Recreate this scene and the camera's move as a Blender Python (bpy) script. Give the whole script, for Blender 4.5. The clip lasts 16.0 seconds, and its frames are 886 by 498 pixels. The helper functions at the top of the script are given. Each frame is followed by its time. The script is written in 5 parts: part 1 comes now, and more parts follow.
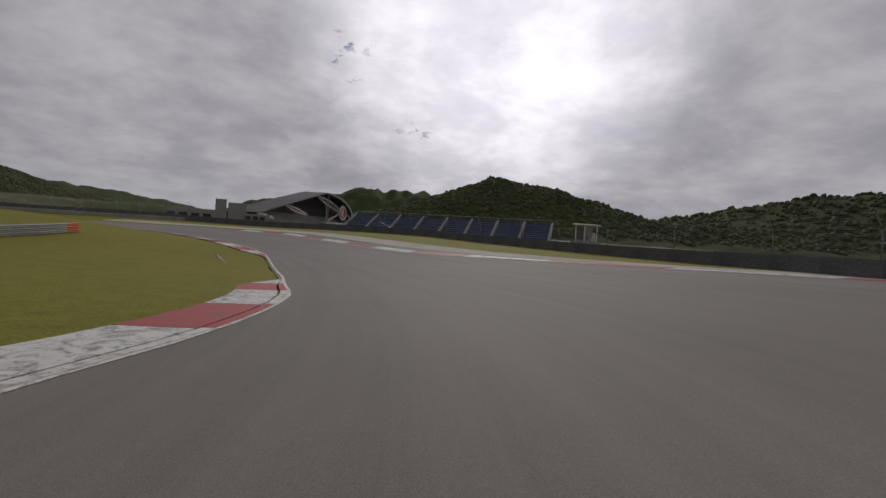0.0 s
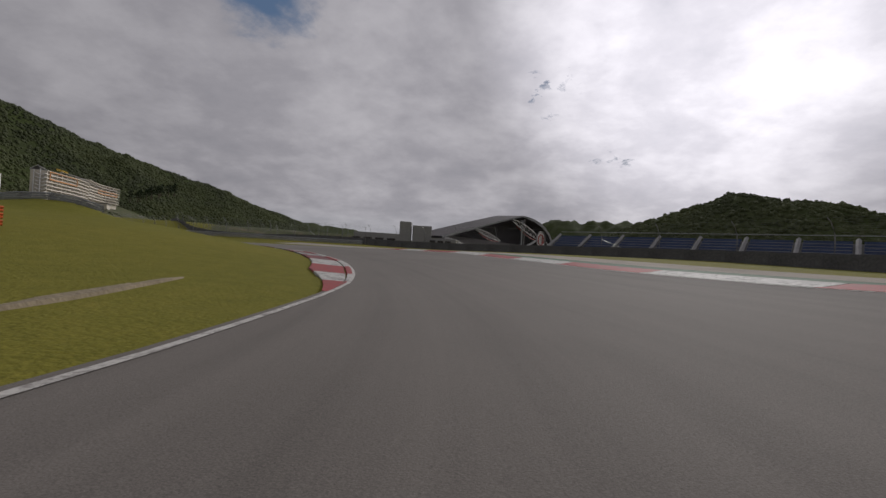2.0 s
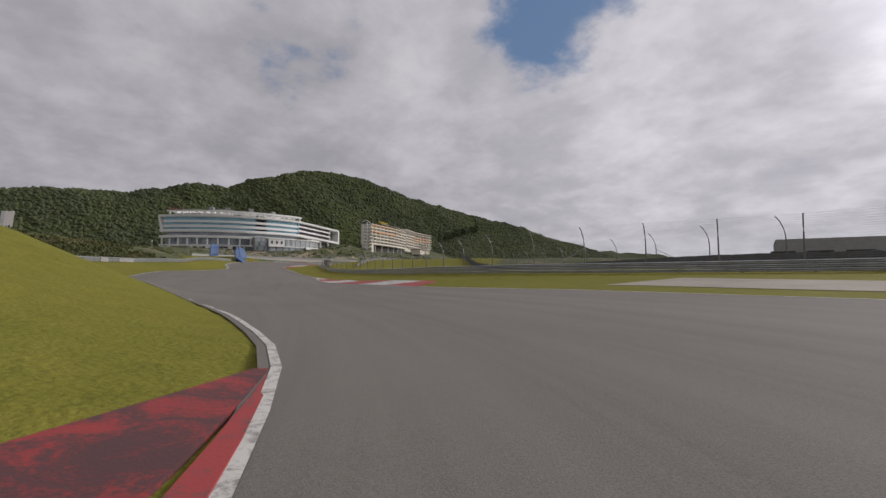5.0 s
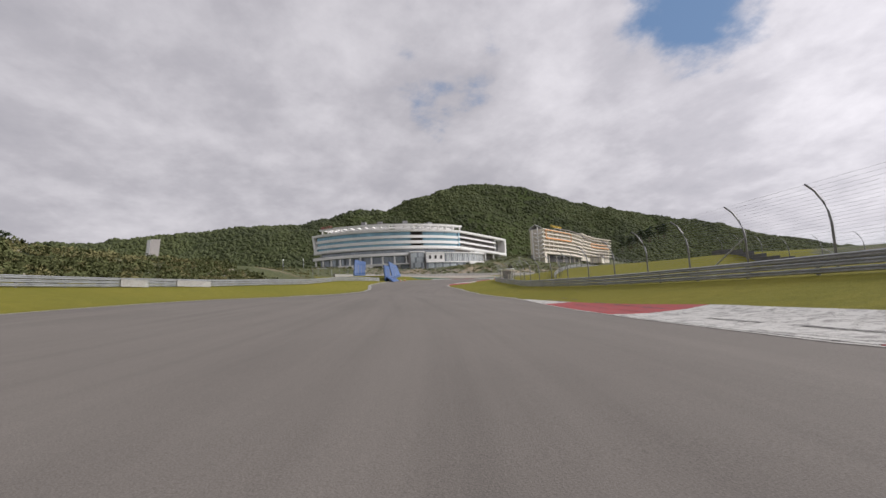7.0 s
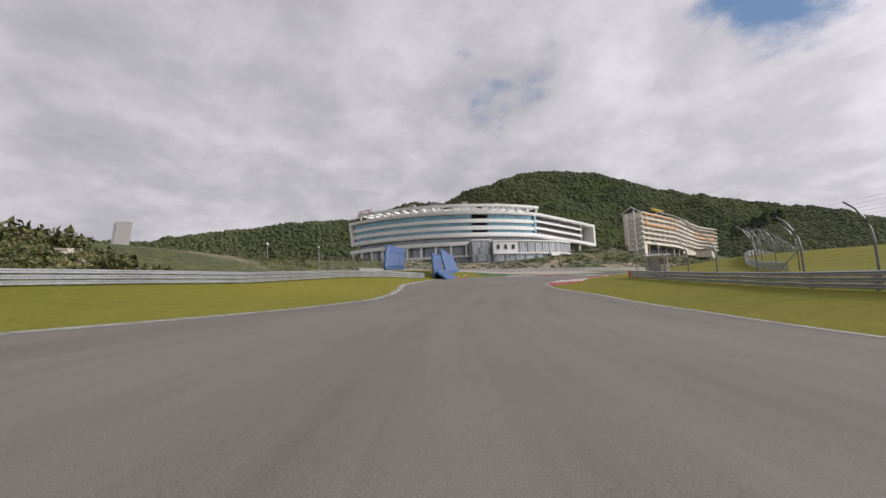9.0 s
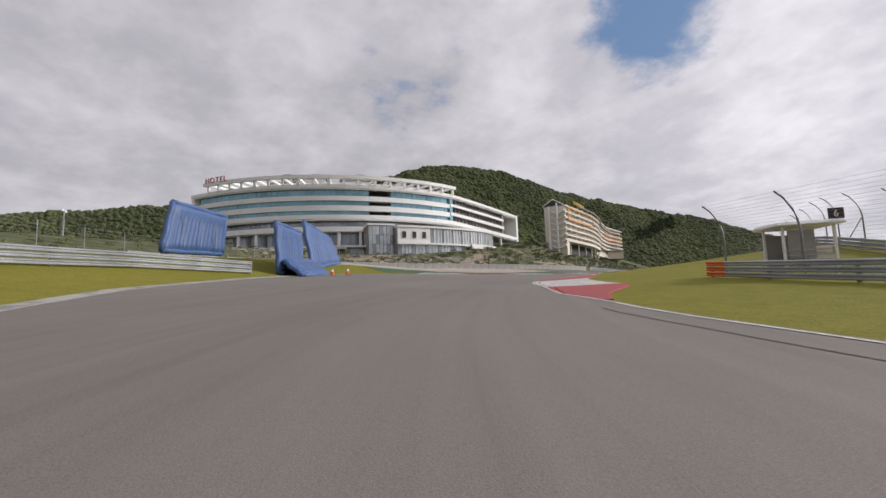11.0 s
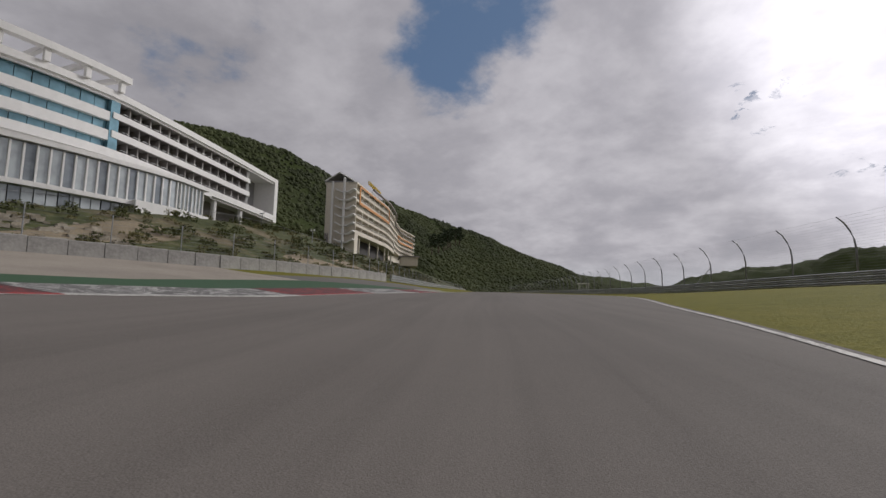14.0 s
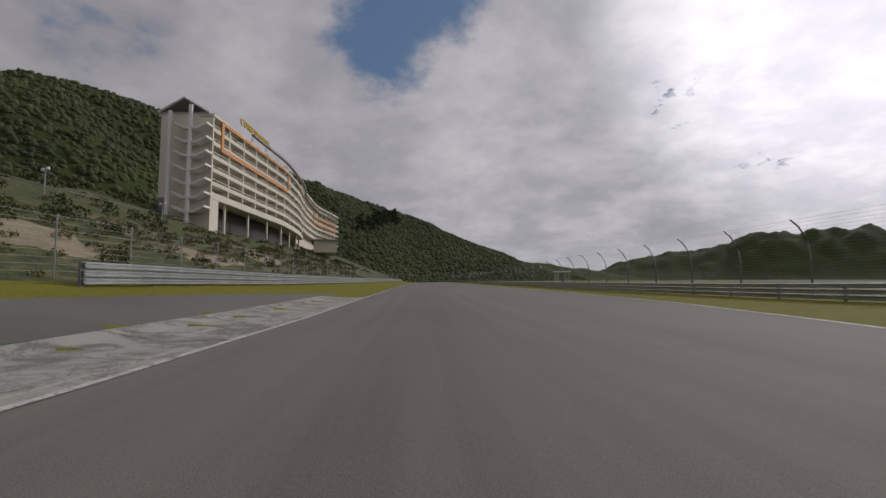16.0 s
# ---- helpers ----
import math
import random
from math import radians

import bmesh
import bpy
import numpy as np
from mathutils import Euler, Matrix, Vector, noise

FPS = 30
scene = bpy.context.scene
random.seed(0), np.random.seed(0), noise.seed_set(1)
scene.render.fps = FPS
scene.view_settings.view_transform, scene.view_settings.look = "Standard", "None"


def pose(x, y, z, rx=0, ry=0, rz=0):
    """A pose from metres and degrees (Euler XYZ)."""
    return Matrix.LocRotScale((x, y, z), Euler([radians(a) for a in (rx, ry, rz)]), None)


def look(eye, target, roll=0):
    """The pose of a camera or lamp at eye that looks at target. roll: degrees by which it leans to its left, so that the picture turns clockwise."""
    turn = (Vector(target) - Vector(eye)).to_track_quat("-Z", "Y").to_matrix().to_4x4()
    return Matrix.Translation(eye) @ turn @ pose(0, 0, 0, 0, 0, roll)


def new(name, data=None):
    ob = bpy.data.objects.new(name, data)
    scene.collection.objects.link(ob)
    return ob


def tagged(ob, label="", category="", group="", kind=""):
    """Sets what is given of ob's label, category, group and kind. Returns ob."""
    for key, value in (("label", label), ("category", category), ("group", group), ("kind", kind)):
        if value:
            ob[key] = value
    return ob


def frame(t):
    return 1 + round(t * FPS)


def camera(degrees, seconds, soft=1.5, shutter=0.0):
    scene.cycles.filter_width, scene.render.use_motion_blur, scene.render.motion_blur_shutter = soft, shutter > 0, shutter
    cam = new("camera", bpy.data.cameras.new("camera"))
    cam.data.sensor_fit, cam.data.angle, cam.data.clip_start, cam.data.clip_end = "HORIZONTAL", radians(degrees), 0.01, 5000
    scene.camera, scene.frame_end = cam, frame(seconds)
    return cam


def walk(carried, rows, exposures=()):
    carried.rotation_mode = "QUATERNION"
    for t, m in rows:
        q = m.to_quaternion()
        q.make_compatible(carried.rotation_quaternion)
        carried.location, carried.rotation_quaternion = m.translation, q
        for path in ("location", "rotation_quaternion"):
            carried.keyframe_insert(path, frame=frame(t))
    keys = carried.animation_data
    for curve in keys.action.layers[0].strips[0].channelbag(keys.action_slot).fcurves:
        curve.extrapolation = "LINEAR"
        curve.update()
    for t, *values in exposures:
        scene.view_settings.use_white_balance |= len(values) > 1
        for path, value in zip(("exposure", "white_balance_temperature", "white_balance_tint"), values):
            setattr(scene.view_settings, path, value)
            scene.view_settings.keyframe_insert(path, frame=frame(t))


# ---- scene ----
# camera and its way round the bends: seconds, x, y, z, heading to the left of +y, tilt up, lean to the left
cam = camera(90.3, 16.0, soft=1.5)
PATH = [
    (0.0, -19.92, 24.47, 0.36, -12.55, -2.07, 3.71),
    (0.5, -18.97, 31.73, -0.24, -5.85, -1.03, 4.56),
    (1.0, -19.14, 39.80, -0.76, 0.69, -0.27, 4.43),
    (1.5, -20.03, 47.90, -1.22, 6.61, 0.92, 4.81),
    (2.0, -21.13, 55.33, -1.59, 12.61, 0.64, 3.67),
    (2.5, -23.16, 63.47, -1.77, 19.29, 0.90, 3.43),
    (3.0, -26.98, 72.45, -1.48, 25.48, 1.35, 3.47),
    (3.5, -31.73, 80.48, -1.13, 31.66, 1.70, 1.83),
    (4.0, -37.73, 87.65, -0.82, 38.24, 2.65, 0.18),
    (4.2, -40.61, 90.66, -0.77, 40.59, 2.02, 0.45),
    (5.2, -59.94, 105.98, -1.00, 51.80, 4.18, 0.00),
    (6.3, -86.32, 114.11, -0.99, 63.04, 6.15, -0.91),
    (6.5, -91.39, 116.09, -1.00, 64.91, 6.20, -1.96),
    (7.0, -103.83, 120.94, -0.99, 69.36, 6.10, -2.79),
    (7.5, -114.71, 124.71, -0.55, 73.96, 6.16, -3.21),
    (8.0, -125.19, 127.48, -0.20, 77.73, 6.33, -3.51),
    (8.2, -129.41, 128.56, -0.09, 78.59, 6.52, -2.82),
    (10.3, -165.99, 137.98, 0.86, 69.54, 6.19, -1.95),
    (10.5, -169.23, 139.25, 0.97, 67.97, 6.26, -2.00),
    (11.0, -177.11, 142.76, 1.47, 64.17, 5.81, -2.16),
    (11.5, -184.56, 146.47, 2.11, 59.76, 5.44, -1.48),
    (12.0, -191.30, 151.21, 2.77, 54.84, 5.40, -1.22),
    (12.5, -198.46, 156.87, 3.03, 49.30, 6.08, 0.64),
    (13.0, -204.64, 162.87, 3.26, 44.43, 6.64, 0.97),
    (13.5, -210.20, 169.43, 3.72, 39.81, 6.78, 2.29),
    (14.0, -215.50, 176.58, 4.06, 36.73, 5.89, 1.18),
    (14.5, -219.84, 184.06, 4.36, 33.83, 5.74, 0.31),
    (15.0, -224.84, 191.82, 4.72, 31.10, 5.33, 1.06),
    (15.5, -229.63, 200.17, 5.18, 29.78, 4.73, -0.14),
    (16.0, -235.20, 209.25, 5.56, 28.80, 4.48, -0.20),
]

def aim(x, y, z, yaw, tilt, lean):
    return pose(x, y, z, 90 + tilt, 0, yaw) @ pose(0, 0, 0, 0, 0, lean)


walk(cam, [(t, aim(*r)) for t, *r in PATH],
     exposures=[(0.0, -0.45), (2.0, -0.45), (3.0, -0.42), (4.2, -0.22), (6.3, 0.58), (11.0, 0.55), (12.0, 0.42), (13.0, 0.15), (14.0, -0.18), (15.5, -0.28), (16.0, -0.28)])

# ---- world: broken cloud over a blue sky, bright round the hidden sun ----
SUN_DIR = Vector((0.28, 0.86, 0.46)).normalized()
world = bpy.data.worlds.new("sky")
scene.world = world
world.use_nodes = True


class Nodes:
    """Small helper to wire shader nodes."""

    def __init__(self, tree):
        self.tree = tree
        tree.nodes.clear()

    def add(self, kind, **sockets):
        n = self.tree.nodes.new(kind)
        for key, value in sockets.items():
            self.put(n.inputs[key], value)
        return n

    def put(self, socket, value):
        if isinstance(value, bpy.types.NodeSocket):
            self.tree.links.new(value, socket)
        else:
            socket.default_value = value

    def math(self, op, a, b=0.0, c=0.0, clamp=False):
        n = self.tree.nodes.new("ShaderNodeMath")
        n.operation, n.use_clamp = op, clamp
        for k, v in enumerate((a, b, c)):
            self.put(n.inputs[k], v)
        return n.outputs[0]

    def vec(self, op, a, b=(0, 0, 0)):
        n = self.tree.nodes.new("ShaderNodeVectorMath")
        n.operation = op
        self.put(n.inputs[0], a)
        self.put(n.inputs[1], b)
        return n.outputs["Value"] if op in ("DOT_PRODUCT", "LENGTH", "DISTANCE") else n.outputs["Vector"]

    def noise(self, vector, scale, detail=4.0, rough=0.55, distortion=0.0):
        n = self.tree.nodes.new("ShaderNodeTexNoise")
        self.put(n.inputs["Vector"], vector)
        for key, v in (("Scale", scale), ("Detail", detail), ("Roughness", rough), ("Distortion", distortion)):
            self.put(n.inputs[key], v)
        return n.outputs["Fac"]

    def ramp(self, fac, stops):
        n = self.tree.nodes.new("ShaderNodeValToRGB")
        while len(n.color_ramp.elements) < len(stops):
            n.color_ramp.elements.new(0.5)
        for e, (p, col) in zip(n.color_ramp.elements, stops):
            e.position = p
            e.color = (*col, 1) if isinstance(col, tuple) else (col, col, col, 1)
        self.put(n.inputs["Fac"], fac)
        return n.outputs["Color"]

    def mix(self, fac, a, b, blend="MIX"):
        n = self.tree.nodes.new("ShaderNodeMix")
        n.data_type, n.blend_type = "RGBA", blend
        self.put(n.inputs[0], fac)
        self.put(n.inputs[6], (*a, 1) if isinstance(a, tuple) and len(a) == 3 else a)
        self.put(n.inputs[7], (*b, 1) if isinstance(b, tuple) and len(b) == 3 else b)
        return n.outputs[2]

    def range(self, fac, a, b, c=0.0, d=1.0):
        n = self.tree.nodes.new("ShaderNodeMapRange")
        for k, v in enumerate((fac, a, b, c, d)):
            self.put(n.inputs[k], v)
        n.interpolation_type = "SMOOTHSTEP"
        return n.outputs[0]


def build_sky():
    g = Nodes(world.node_tree)
    out = g.add("ShaderNodeOutputWorld")
    way = g.add("ShaderNodeTexCoord").outputs["Generated"]
    sky = g.add("ShaderNodeTexSky")
    sky.sky_type, sky.sun_disc = "NISHITA", False
    sky.sun_elevation, sky.sun_rotation = math.asin(SUN_DIR.z), math.atan2(SUN_DIR.x, SUN_DIR.y)
    split = g.add("ShaderNodeSeparateXYZ", Vector=way)
    up = g.math("MAXIMUM", split.outputs["Z"], 0.0)
    far = g.math("DIVIDE", 1.0, g.math("ADD", up, 0.30))
    flat = g.add("ShaderNodeCombineXYZ", X=g.math("MULTIPLY", split.outputs["X"], far), Y=g.math("MULTIPLY", split.outputs["Y"], far), Z=0.0).outputs[0]
    big = g.noise(flat, 1.7, 8.0, 0.6, 0.15)
    small = g.noise(flat, 6.5, 6.0, 0.62, 0.1)
    form = g.math("ADD", g.math("MULTIPLY", big, 0.76), g.math("MULTIPLY", small, 0.24))

    def near(direction, inner, outer):
        dot = g.vec("DOT_PRODUCT", g.vec("NORMALIZE", way), tuple(Vector(direction).normalized()))
        return g.range(dot, math.cos(radians(outer)), math.cos(radians(inner)))

    gap = g.math("MAXIMUM", near((-0.42, 0.68, 0.60), 0, 13), g.math("MULTIPLY", near((-0.52, 0.70, 0.49), 0, 11), 0.85))
    gap = g.math("MAXIMUM", gap, g.math("MULTIPLY", near((-0.80, 0.30, 0.52), 2, 17), 0.72))
    holes = g.range(g.noise(flat, 11.0, 6.0, 0.66, 0.5), 0.44, 0.66)
    small_gaps = g.math("MAXIMUM", near((0.0, 0.935, 0.352), 0, 6.5), g.math("MULTIPLY", near((0.124, 0.962, 0.240), 0, 5.5), 0.9))
    gap = g.math("MAXIMUM", gap, g.math("MULTIPLY", g.math("MULTIPLY", small_gaps, holes), 0.97))
    cover = g.math("SUBTRACT", g.math("ADD", form, 0.16), g.math("MULTIPLY", gap, 0.30))
    mask = g.range(cover, 0.33, 0.48)
    shade = g.noise(flat, 2.3, 6.0, 0.56, 0.2)
    cells = g.noise(flat, 6.0, 6.0, 0.58, 0.2)
    tone = g.ramp(g.math("ADD", g.math("MULTIPLY", shade, 0.42), g.math("ADD", g.math("MULTIPLY", form, 0.42), g.math("MULTIPLY", cells, 0.16))),
                  [(0.36, (0.46, 0.452, 0.505)), (0.47, (0.58, 0.562, 0.615)), (0.56, (0.74, 0.717, 0.77)), (0.68, (0.93, 0.90, 0.955))])
    glow = g.math("ADD", g.math("MULTIPLY", near(SUN_DIR, 3, 27), 1.2), g.math("MULTIPLY", near(SUN_DIR, 5, 80), 0.26))
    cloud = g.vec("SCALE", tone)
    lit = g.math("ADD", 0.56, glow)
    cloud.node.inputs["Scale"].default_value = 1.0
    g.put(cloud.node.inputs["Scale"], lit)
    blue = g.vec("SCALE", sky.outputs[0])
    blue.node.inputs["Scale"].default_value = 0.075
    col = g.mix(mask, g.mix(0.75, blue, (0.105, 0.175, 0.31)), cloud)
    haze = g.range(up, 0.0, 0.10, 0.55, 0.0)
    col = g.mix(haze, col, (0.52, 0.54, 0.58))
    back = g.add("ShaderNodeBackground", Color=col, Strength=1.0)
    g.put(out.inputs["Surface"], back.outputs[0])


build_sky()
sun = new("sun", bpy.data.lights.new("sun", "SUN"))
sun.data.energy, sun.data.angle, sun.data.color = 1.9, radians(14), (1.0, 0.965, 0.93)
sun.matrix_world = look(SUN_DIR * 300, (0, 0, 0))


# ---- materials ----
def material(name, build, rough=0.8, metal=0.0, bump=None, shine=0.5):
    """build(g, vector) gives a colour socket or an RGB tuple; bump: (scale, metres, detail)."""
    m = bpy.data.materials.new(name)
    m.use_nodes = True
    g = Nodes(m.node_tree)
    out = g.add("ShaderNodeOutputMaterial")
    b = g.add("ShaderNodeBsdfPrincipled")
    place = g.add("ShaderNodeTexCoord").outputs["Object"]
    col = build(g, place) if callable(build) else build
    g.put(b.inputs["Base Color"], (*col, 1) if isinstance(col, tuple) else col)
    g.put(b.inputs["Roughness"], rough(g, place) if callable(rough) else rough)
    b.inputs["Metallic"].default_value = metal
    b.inputs["Specular IOR Level"].default_value = shine
    if bump:
        n = g.add("ShaderNodeBump", Height=g.noise(place, bump[0], bump[2] if len(bump) > 2 else 4.0), Distance=bump[1], Strength=1.0)
        g.put(b.inputs["Normal"], n.outputs[0])
    g.put(out.inputs["Surface"], b.outputs[0])
    return m


def tint(base, spread, scale=0.6, scale2=7.0):
    """A colour that drifts at two scales."""
    def build(g, v):
        a, c = g.noise(v, scale, 4), g.noise(v, scale2, 5)
        f = g.math("ADD", g.math("MULTIPLY", a, 0.55), g.math("MULTIPLY", c, 0.45))
        lo = tuple(x * (1 - spread) for x in base)
        hi = tuple(min(1, x * (1 + spread)) for x in base)
        return g.ramp(f, [(0.35, lo), (0.65, hi)])
    return build


def asphalt_colour(g, v):
    grit = g.noise(v, 60.0, 3, 0.7)
    patch = g.noise(v, 0.10, 5, 0.6, 0.4)
    lane = g.add("ShaderNodeTexCoord").outputs["UV"]
    streak = g.noise(g.vec("MULTIPLY", lane, (1.0, 0.03, 1.0)), 1.3, 6, 0.65, 0.3)
    broad = g.noise(g.vec("MULTIPLY", lane, (1.0, 0.06, 1.0)), 0.28, 3, 0.5, 0.5)
    f = g.math("ADD", g.math("ADD", g.math("MULTIPLY", patch, 0.3), g.math("MULTIPLY", streak, 0.4)), g.math("MULTIPLY", broad, 0.3))
    base = g.ramp(f, [(0.36, (0.114, 0.100, 0.087)), (0.5, (0.170, 0.151, 0.132)), (0.64, (0.210, 0.187, 0.164))])
    return g.mix(0.4, base, g.ramp(grit, [(0.3, (0.07, 0.065, 0.06)), (0.7, (0.26, 0.236, 0.214))]))


def grass_colour(g, v):
    blade = g.noise(v, 14.0, 4, 0.7)
    tuft = g.noise(v, 1.3, 5, 0.65, 0.6)
    field = g.noise(v, 0.045, 4, 0.5)
    a = g.ramp(tuft, [(0.3, (0.083, 0.088, 0.018)), (0.5, (0.159, 0.156, 0.028)), (0.72, (0.245, 0.212, 0.048))])
    b = g.ramp(field, [(0.35, (0.126, 0.140, 0.024)), (0.65, (0.223, 0.196, 0.036))])
    c = g.mix(0.5, a, b)
    return g.mix(0.3, c, g.ramp(blade, [(0.3, (0.065, 0.07, 0.006)), (0.7, (0.360, 0.31, 0.05))]))


def scrub_colour(g, v):
    a = g.noise(v, 0.9, 6, 0.7, 0.5)
    b = g.noise(v, 0.13, 4, 0.6)
    green = g.ramp(a, [(0.3, (0.03, 0.042, 0.012)), (0.55, (0.075, 0.085, 0.025)), (0.75, (0.16, 0.14, 0.06))])
    return g.mix(g.range(b, 0.54, 0.76), green, g.ramp(a, [(0.3, (0.11, 0.085, 0.05)), (0.7, (0.29, 0.23, 0.15))]))


def forest_colour(g, v):
    a = g.noise(v, 0.16, 7, 0.72, 0.3)
    b = g.noise(v, 0.012, 4, 0.55)
    c = g.ramp(a, [(0.3, (0.040, 0.050, 0.022)), (0.5, (0.054, 0.066, 0.027)), (0.72, (0.070, 0.084, 0.032))])
    return g.mix(g.range(b, 0.42, 0.66, 0.0, 0.55), c, (0.052, 0.072, 0.020))


def worn(base, under, amount=0.5, scale=2.2):
    def build(g, v):
        scuff = g.noise(g.vec("MULTIPLY", v, (1, 1, 1)), scale, 7, 0.7, 1.2)
        fine = g.noise(v, 24.0, 4, 0.7)
        f = g.math("ADD", g.math("MULTIPLY", scuff, 0.7), g.math("MULTIPLY", fine, 0.3))
        return g.mix(g.range(f, 0.62 - 0.2 * amount, 0.72 - 0.15 * amount, 0.0, 0.85), base, under)
    return build


ASPHALT = material("asphalt", asphalt_colour, rough=0.9, bump=(70, 0.004, 3), shine=0.35)
ASPHALT_OLD = material("asphalt_runoff", tint((0.13, 0.12, 0.11), 0.22, 0.15, 30), rough=0.9, bump=(60, 0.004, 3))
GRASS = material("grass", grass_colour, rough=0.95, bump=(9, 0.05, 5), shine=0.1)
SCRUB = material("scrub", scrub_colour, rough=0.95, bump=(1.2, 0.3, 6))
FOREST = material("forest", forest_colour, rough=1.0, bump=(0.35, 1.2, 6), shine=0.1)
GRAVEL = material("gravel", tint((0.34, 0.30, 0.25), 0.25, 0.2, 22), rough=0.95, bump=(40, 0.02, 3))
KERB_WHITE = material("kerb_white", worn((0.54, 0.53, 0.50), (0.15, 0.14, 0.13), 0.8), rough=0.75, bump=(30, 0.004, 3))
KERB_RED = material("kerb_red", worn((0.33, 0.042, 0.042), (0.13, 0.065, 0.065), 0.65), rough=0.75, bump=(30, 0.004, 3))
KERB_WHITE_SOOTY = material("kerb_white_blackened", worn((0.52, 0.51, 0.48), (0.045, 0.042, 0.042), 1.15, 1.3), rough=0.7, bump=(30, 0.004, 3))
KERB_RED_SOOTY = material("kerb_red_blackened", worn((0.30, 0.03, 0.03), (0.045, 0.03, 0.032), 1.15, 1.1), rough=0.7, bump=(30, 0.004, 3))
KERB_BARE = material("kerb_concrete", worn((0.34, 0.33, 0.30), (0.12, 0.125, 0.105), 0.85, 0.9), rough=0.85, bump=(30, 0.004, 3))
LINE = material("line_paint", worn((0.56, 0.54, 0.50), (0.20, 0.18, 0.165), 0.75, 3), rough=0.7)
GREEN_PAINT = material("green_paint", worn((0.030, 0.085, 0.036), (0.075, 0.085, 0.060), 0.4, 1.2), rough=0.85, bump=(50, 0.003, 3))
STEEL = material("galvanised_steel", tint((0.36, 0.37, 0.38), 0.25, 0.8, 9), rough=0.42, metal=0.45)
STEEL_DARK = material("weathered_steel", tint((0.24, 0.24, 0.25), 0.25, 0.8, 9), rough=0.55, metal=0.5)
WIRE = material("fence_wire", (0.30, 0.31, 0.32), rough=0.5, metal=0.5)
BLOCK = material("concrete_block", tint((0.33, 0.32, 0.30), 0.3, 0.5, 6), rough=0.9, bump=(12, 0.01, 5))
CONCRETE = material("grey_concrete", tint((0.30, 0.30, 0.30), 0.18, 0.12, 3), rough=0.88, bump=(6, 0.006, 5))
WHITE = material("white_cladding", tint((0.76, 0.75, 0.73), 0.07, 0.08, 2.0), rough=0.55, bump=(3, 0.004, 4))
CREAM = material("cream_render", tint((0.67, 0.615, 0.52), 0.09, 0.1, 2.5), rough=0.8, bump=(8, 0.004, 4))
ORANGE = material("orange_panel", tint((0.55, 0.23, 0.05), 0.12, 0.3, 4), rough=0.6)
GREYCLAD = material("grey_cladding", tint((0.27, 0.25, 0.24), 0.15, 0.12, 3), rough=0.7)
GLASS_PALE = material("pale_glass", tint((0.48, 0.52, 0.53), 0.22, 0.3, 1.4), rough=0.12, metal=0.3)
GLASS_BLUE = material("teal_glass", tint((0.19, 0.345, 0.41), 0.3, 0.25, 1.2), rough=0.10, metal=0.4)
GLASS_GREY = material("grey_glass", tint((0.27, 0.30, 0.32), 0.35, 0.3, 1.4), rough=0.10, metal=0.4)
# near black for windows, slots and boards, and for painted undercroft shade
DARK = material("near_black_and_shade", tint((0.035, 0.03, 0.03), 0.3, 0.5, 4), rough=0.7)
BLUE = material("blue_vinyl", tint((0.060, 0.115, 0.265), 0.18, 0.5, 5), rough=0.55, bump=(5, 0.012, 4))
SEAT_BLUE = material("blue_seats", tint((0.035, 0.06, 0.15), 0.25, 0.3, 5), rough=0.5)
ROOF_GREY = material("roof_sheet", tint((0.085, 0.078, 0.082), 0.2, 0.1, 2), rough=0.75, shine=0.2)
TYRE = material("tyre_wall", tint((0.11, 0.11, 0.115), 0.4, 0.4, 6), rough=0.9)
RED_PAINT = material("red_paint", tint((0.45, 0.05, 0.04), 0.15, 1, 8), rough=0.5)
SIGN_RED = material("dull_red_letters", tint((0.22, 0.045, 0.05), 0.15, 1, 8), rough=0.6)
ORANGE_PAINT = material("orange_paint", tint((0.62, 0.13, 0.03), 0.15, 1, 8), rough=0.5)
YELLOW = material("yellow_sign", (0.62, 0.42, 0.03), rough=0.5)
BARK = material("bark", tint((0.10, 0.075, 0.055), 0.3, 1.5, 12), rough=0.95)
LEAF = material("leaves", tint((0.095, 0.105, 0.042), 0.35, 0.7, 5), rough=0.8, shine=0.2)
LEAF_DRY = material("dry_leaves", tint((0.185, 0.172, 0.078), 0.3, 0.7, 5), rough=0.85, shine=0.2)
EARTH = material("bare_earth", tint((0.27, 0.22, 0.145), 0.3, 0.4, 6), rough=0.95, bump=(8, 0.06, 5))
SKID = material("tyre_rubber", tint((0.06, 0.056, 0.052), 0.3, 1.2, 30), rough=0.8)
RUBBLE = material("pale_rock", tint((0.40, 0.36, 0.29), 0.3, 0.8, 6), rough=0.95, bump=(5, 0.05, 5))


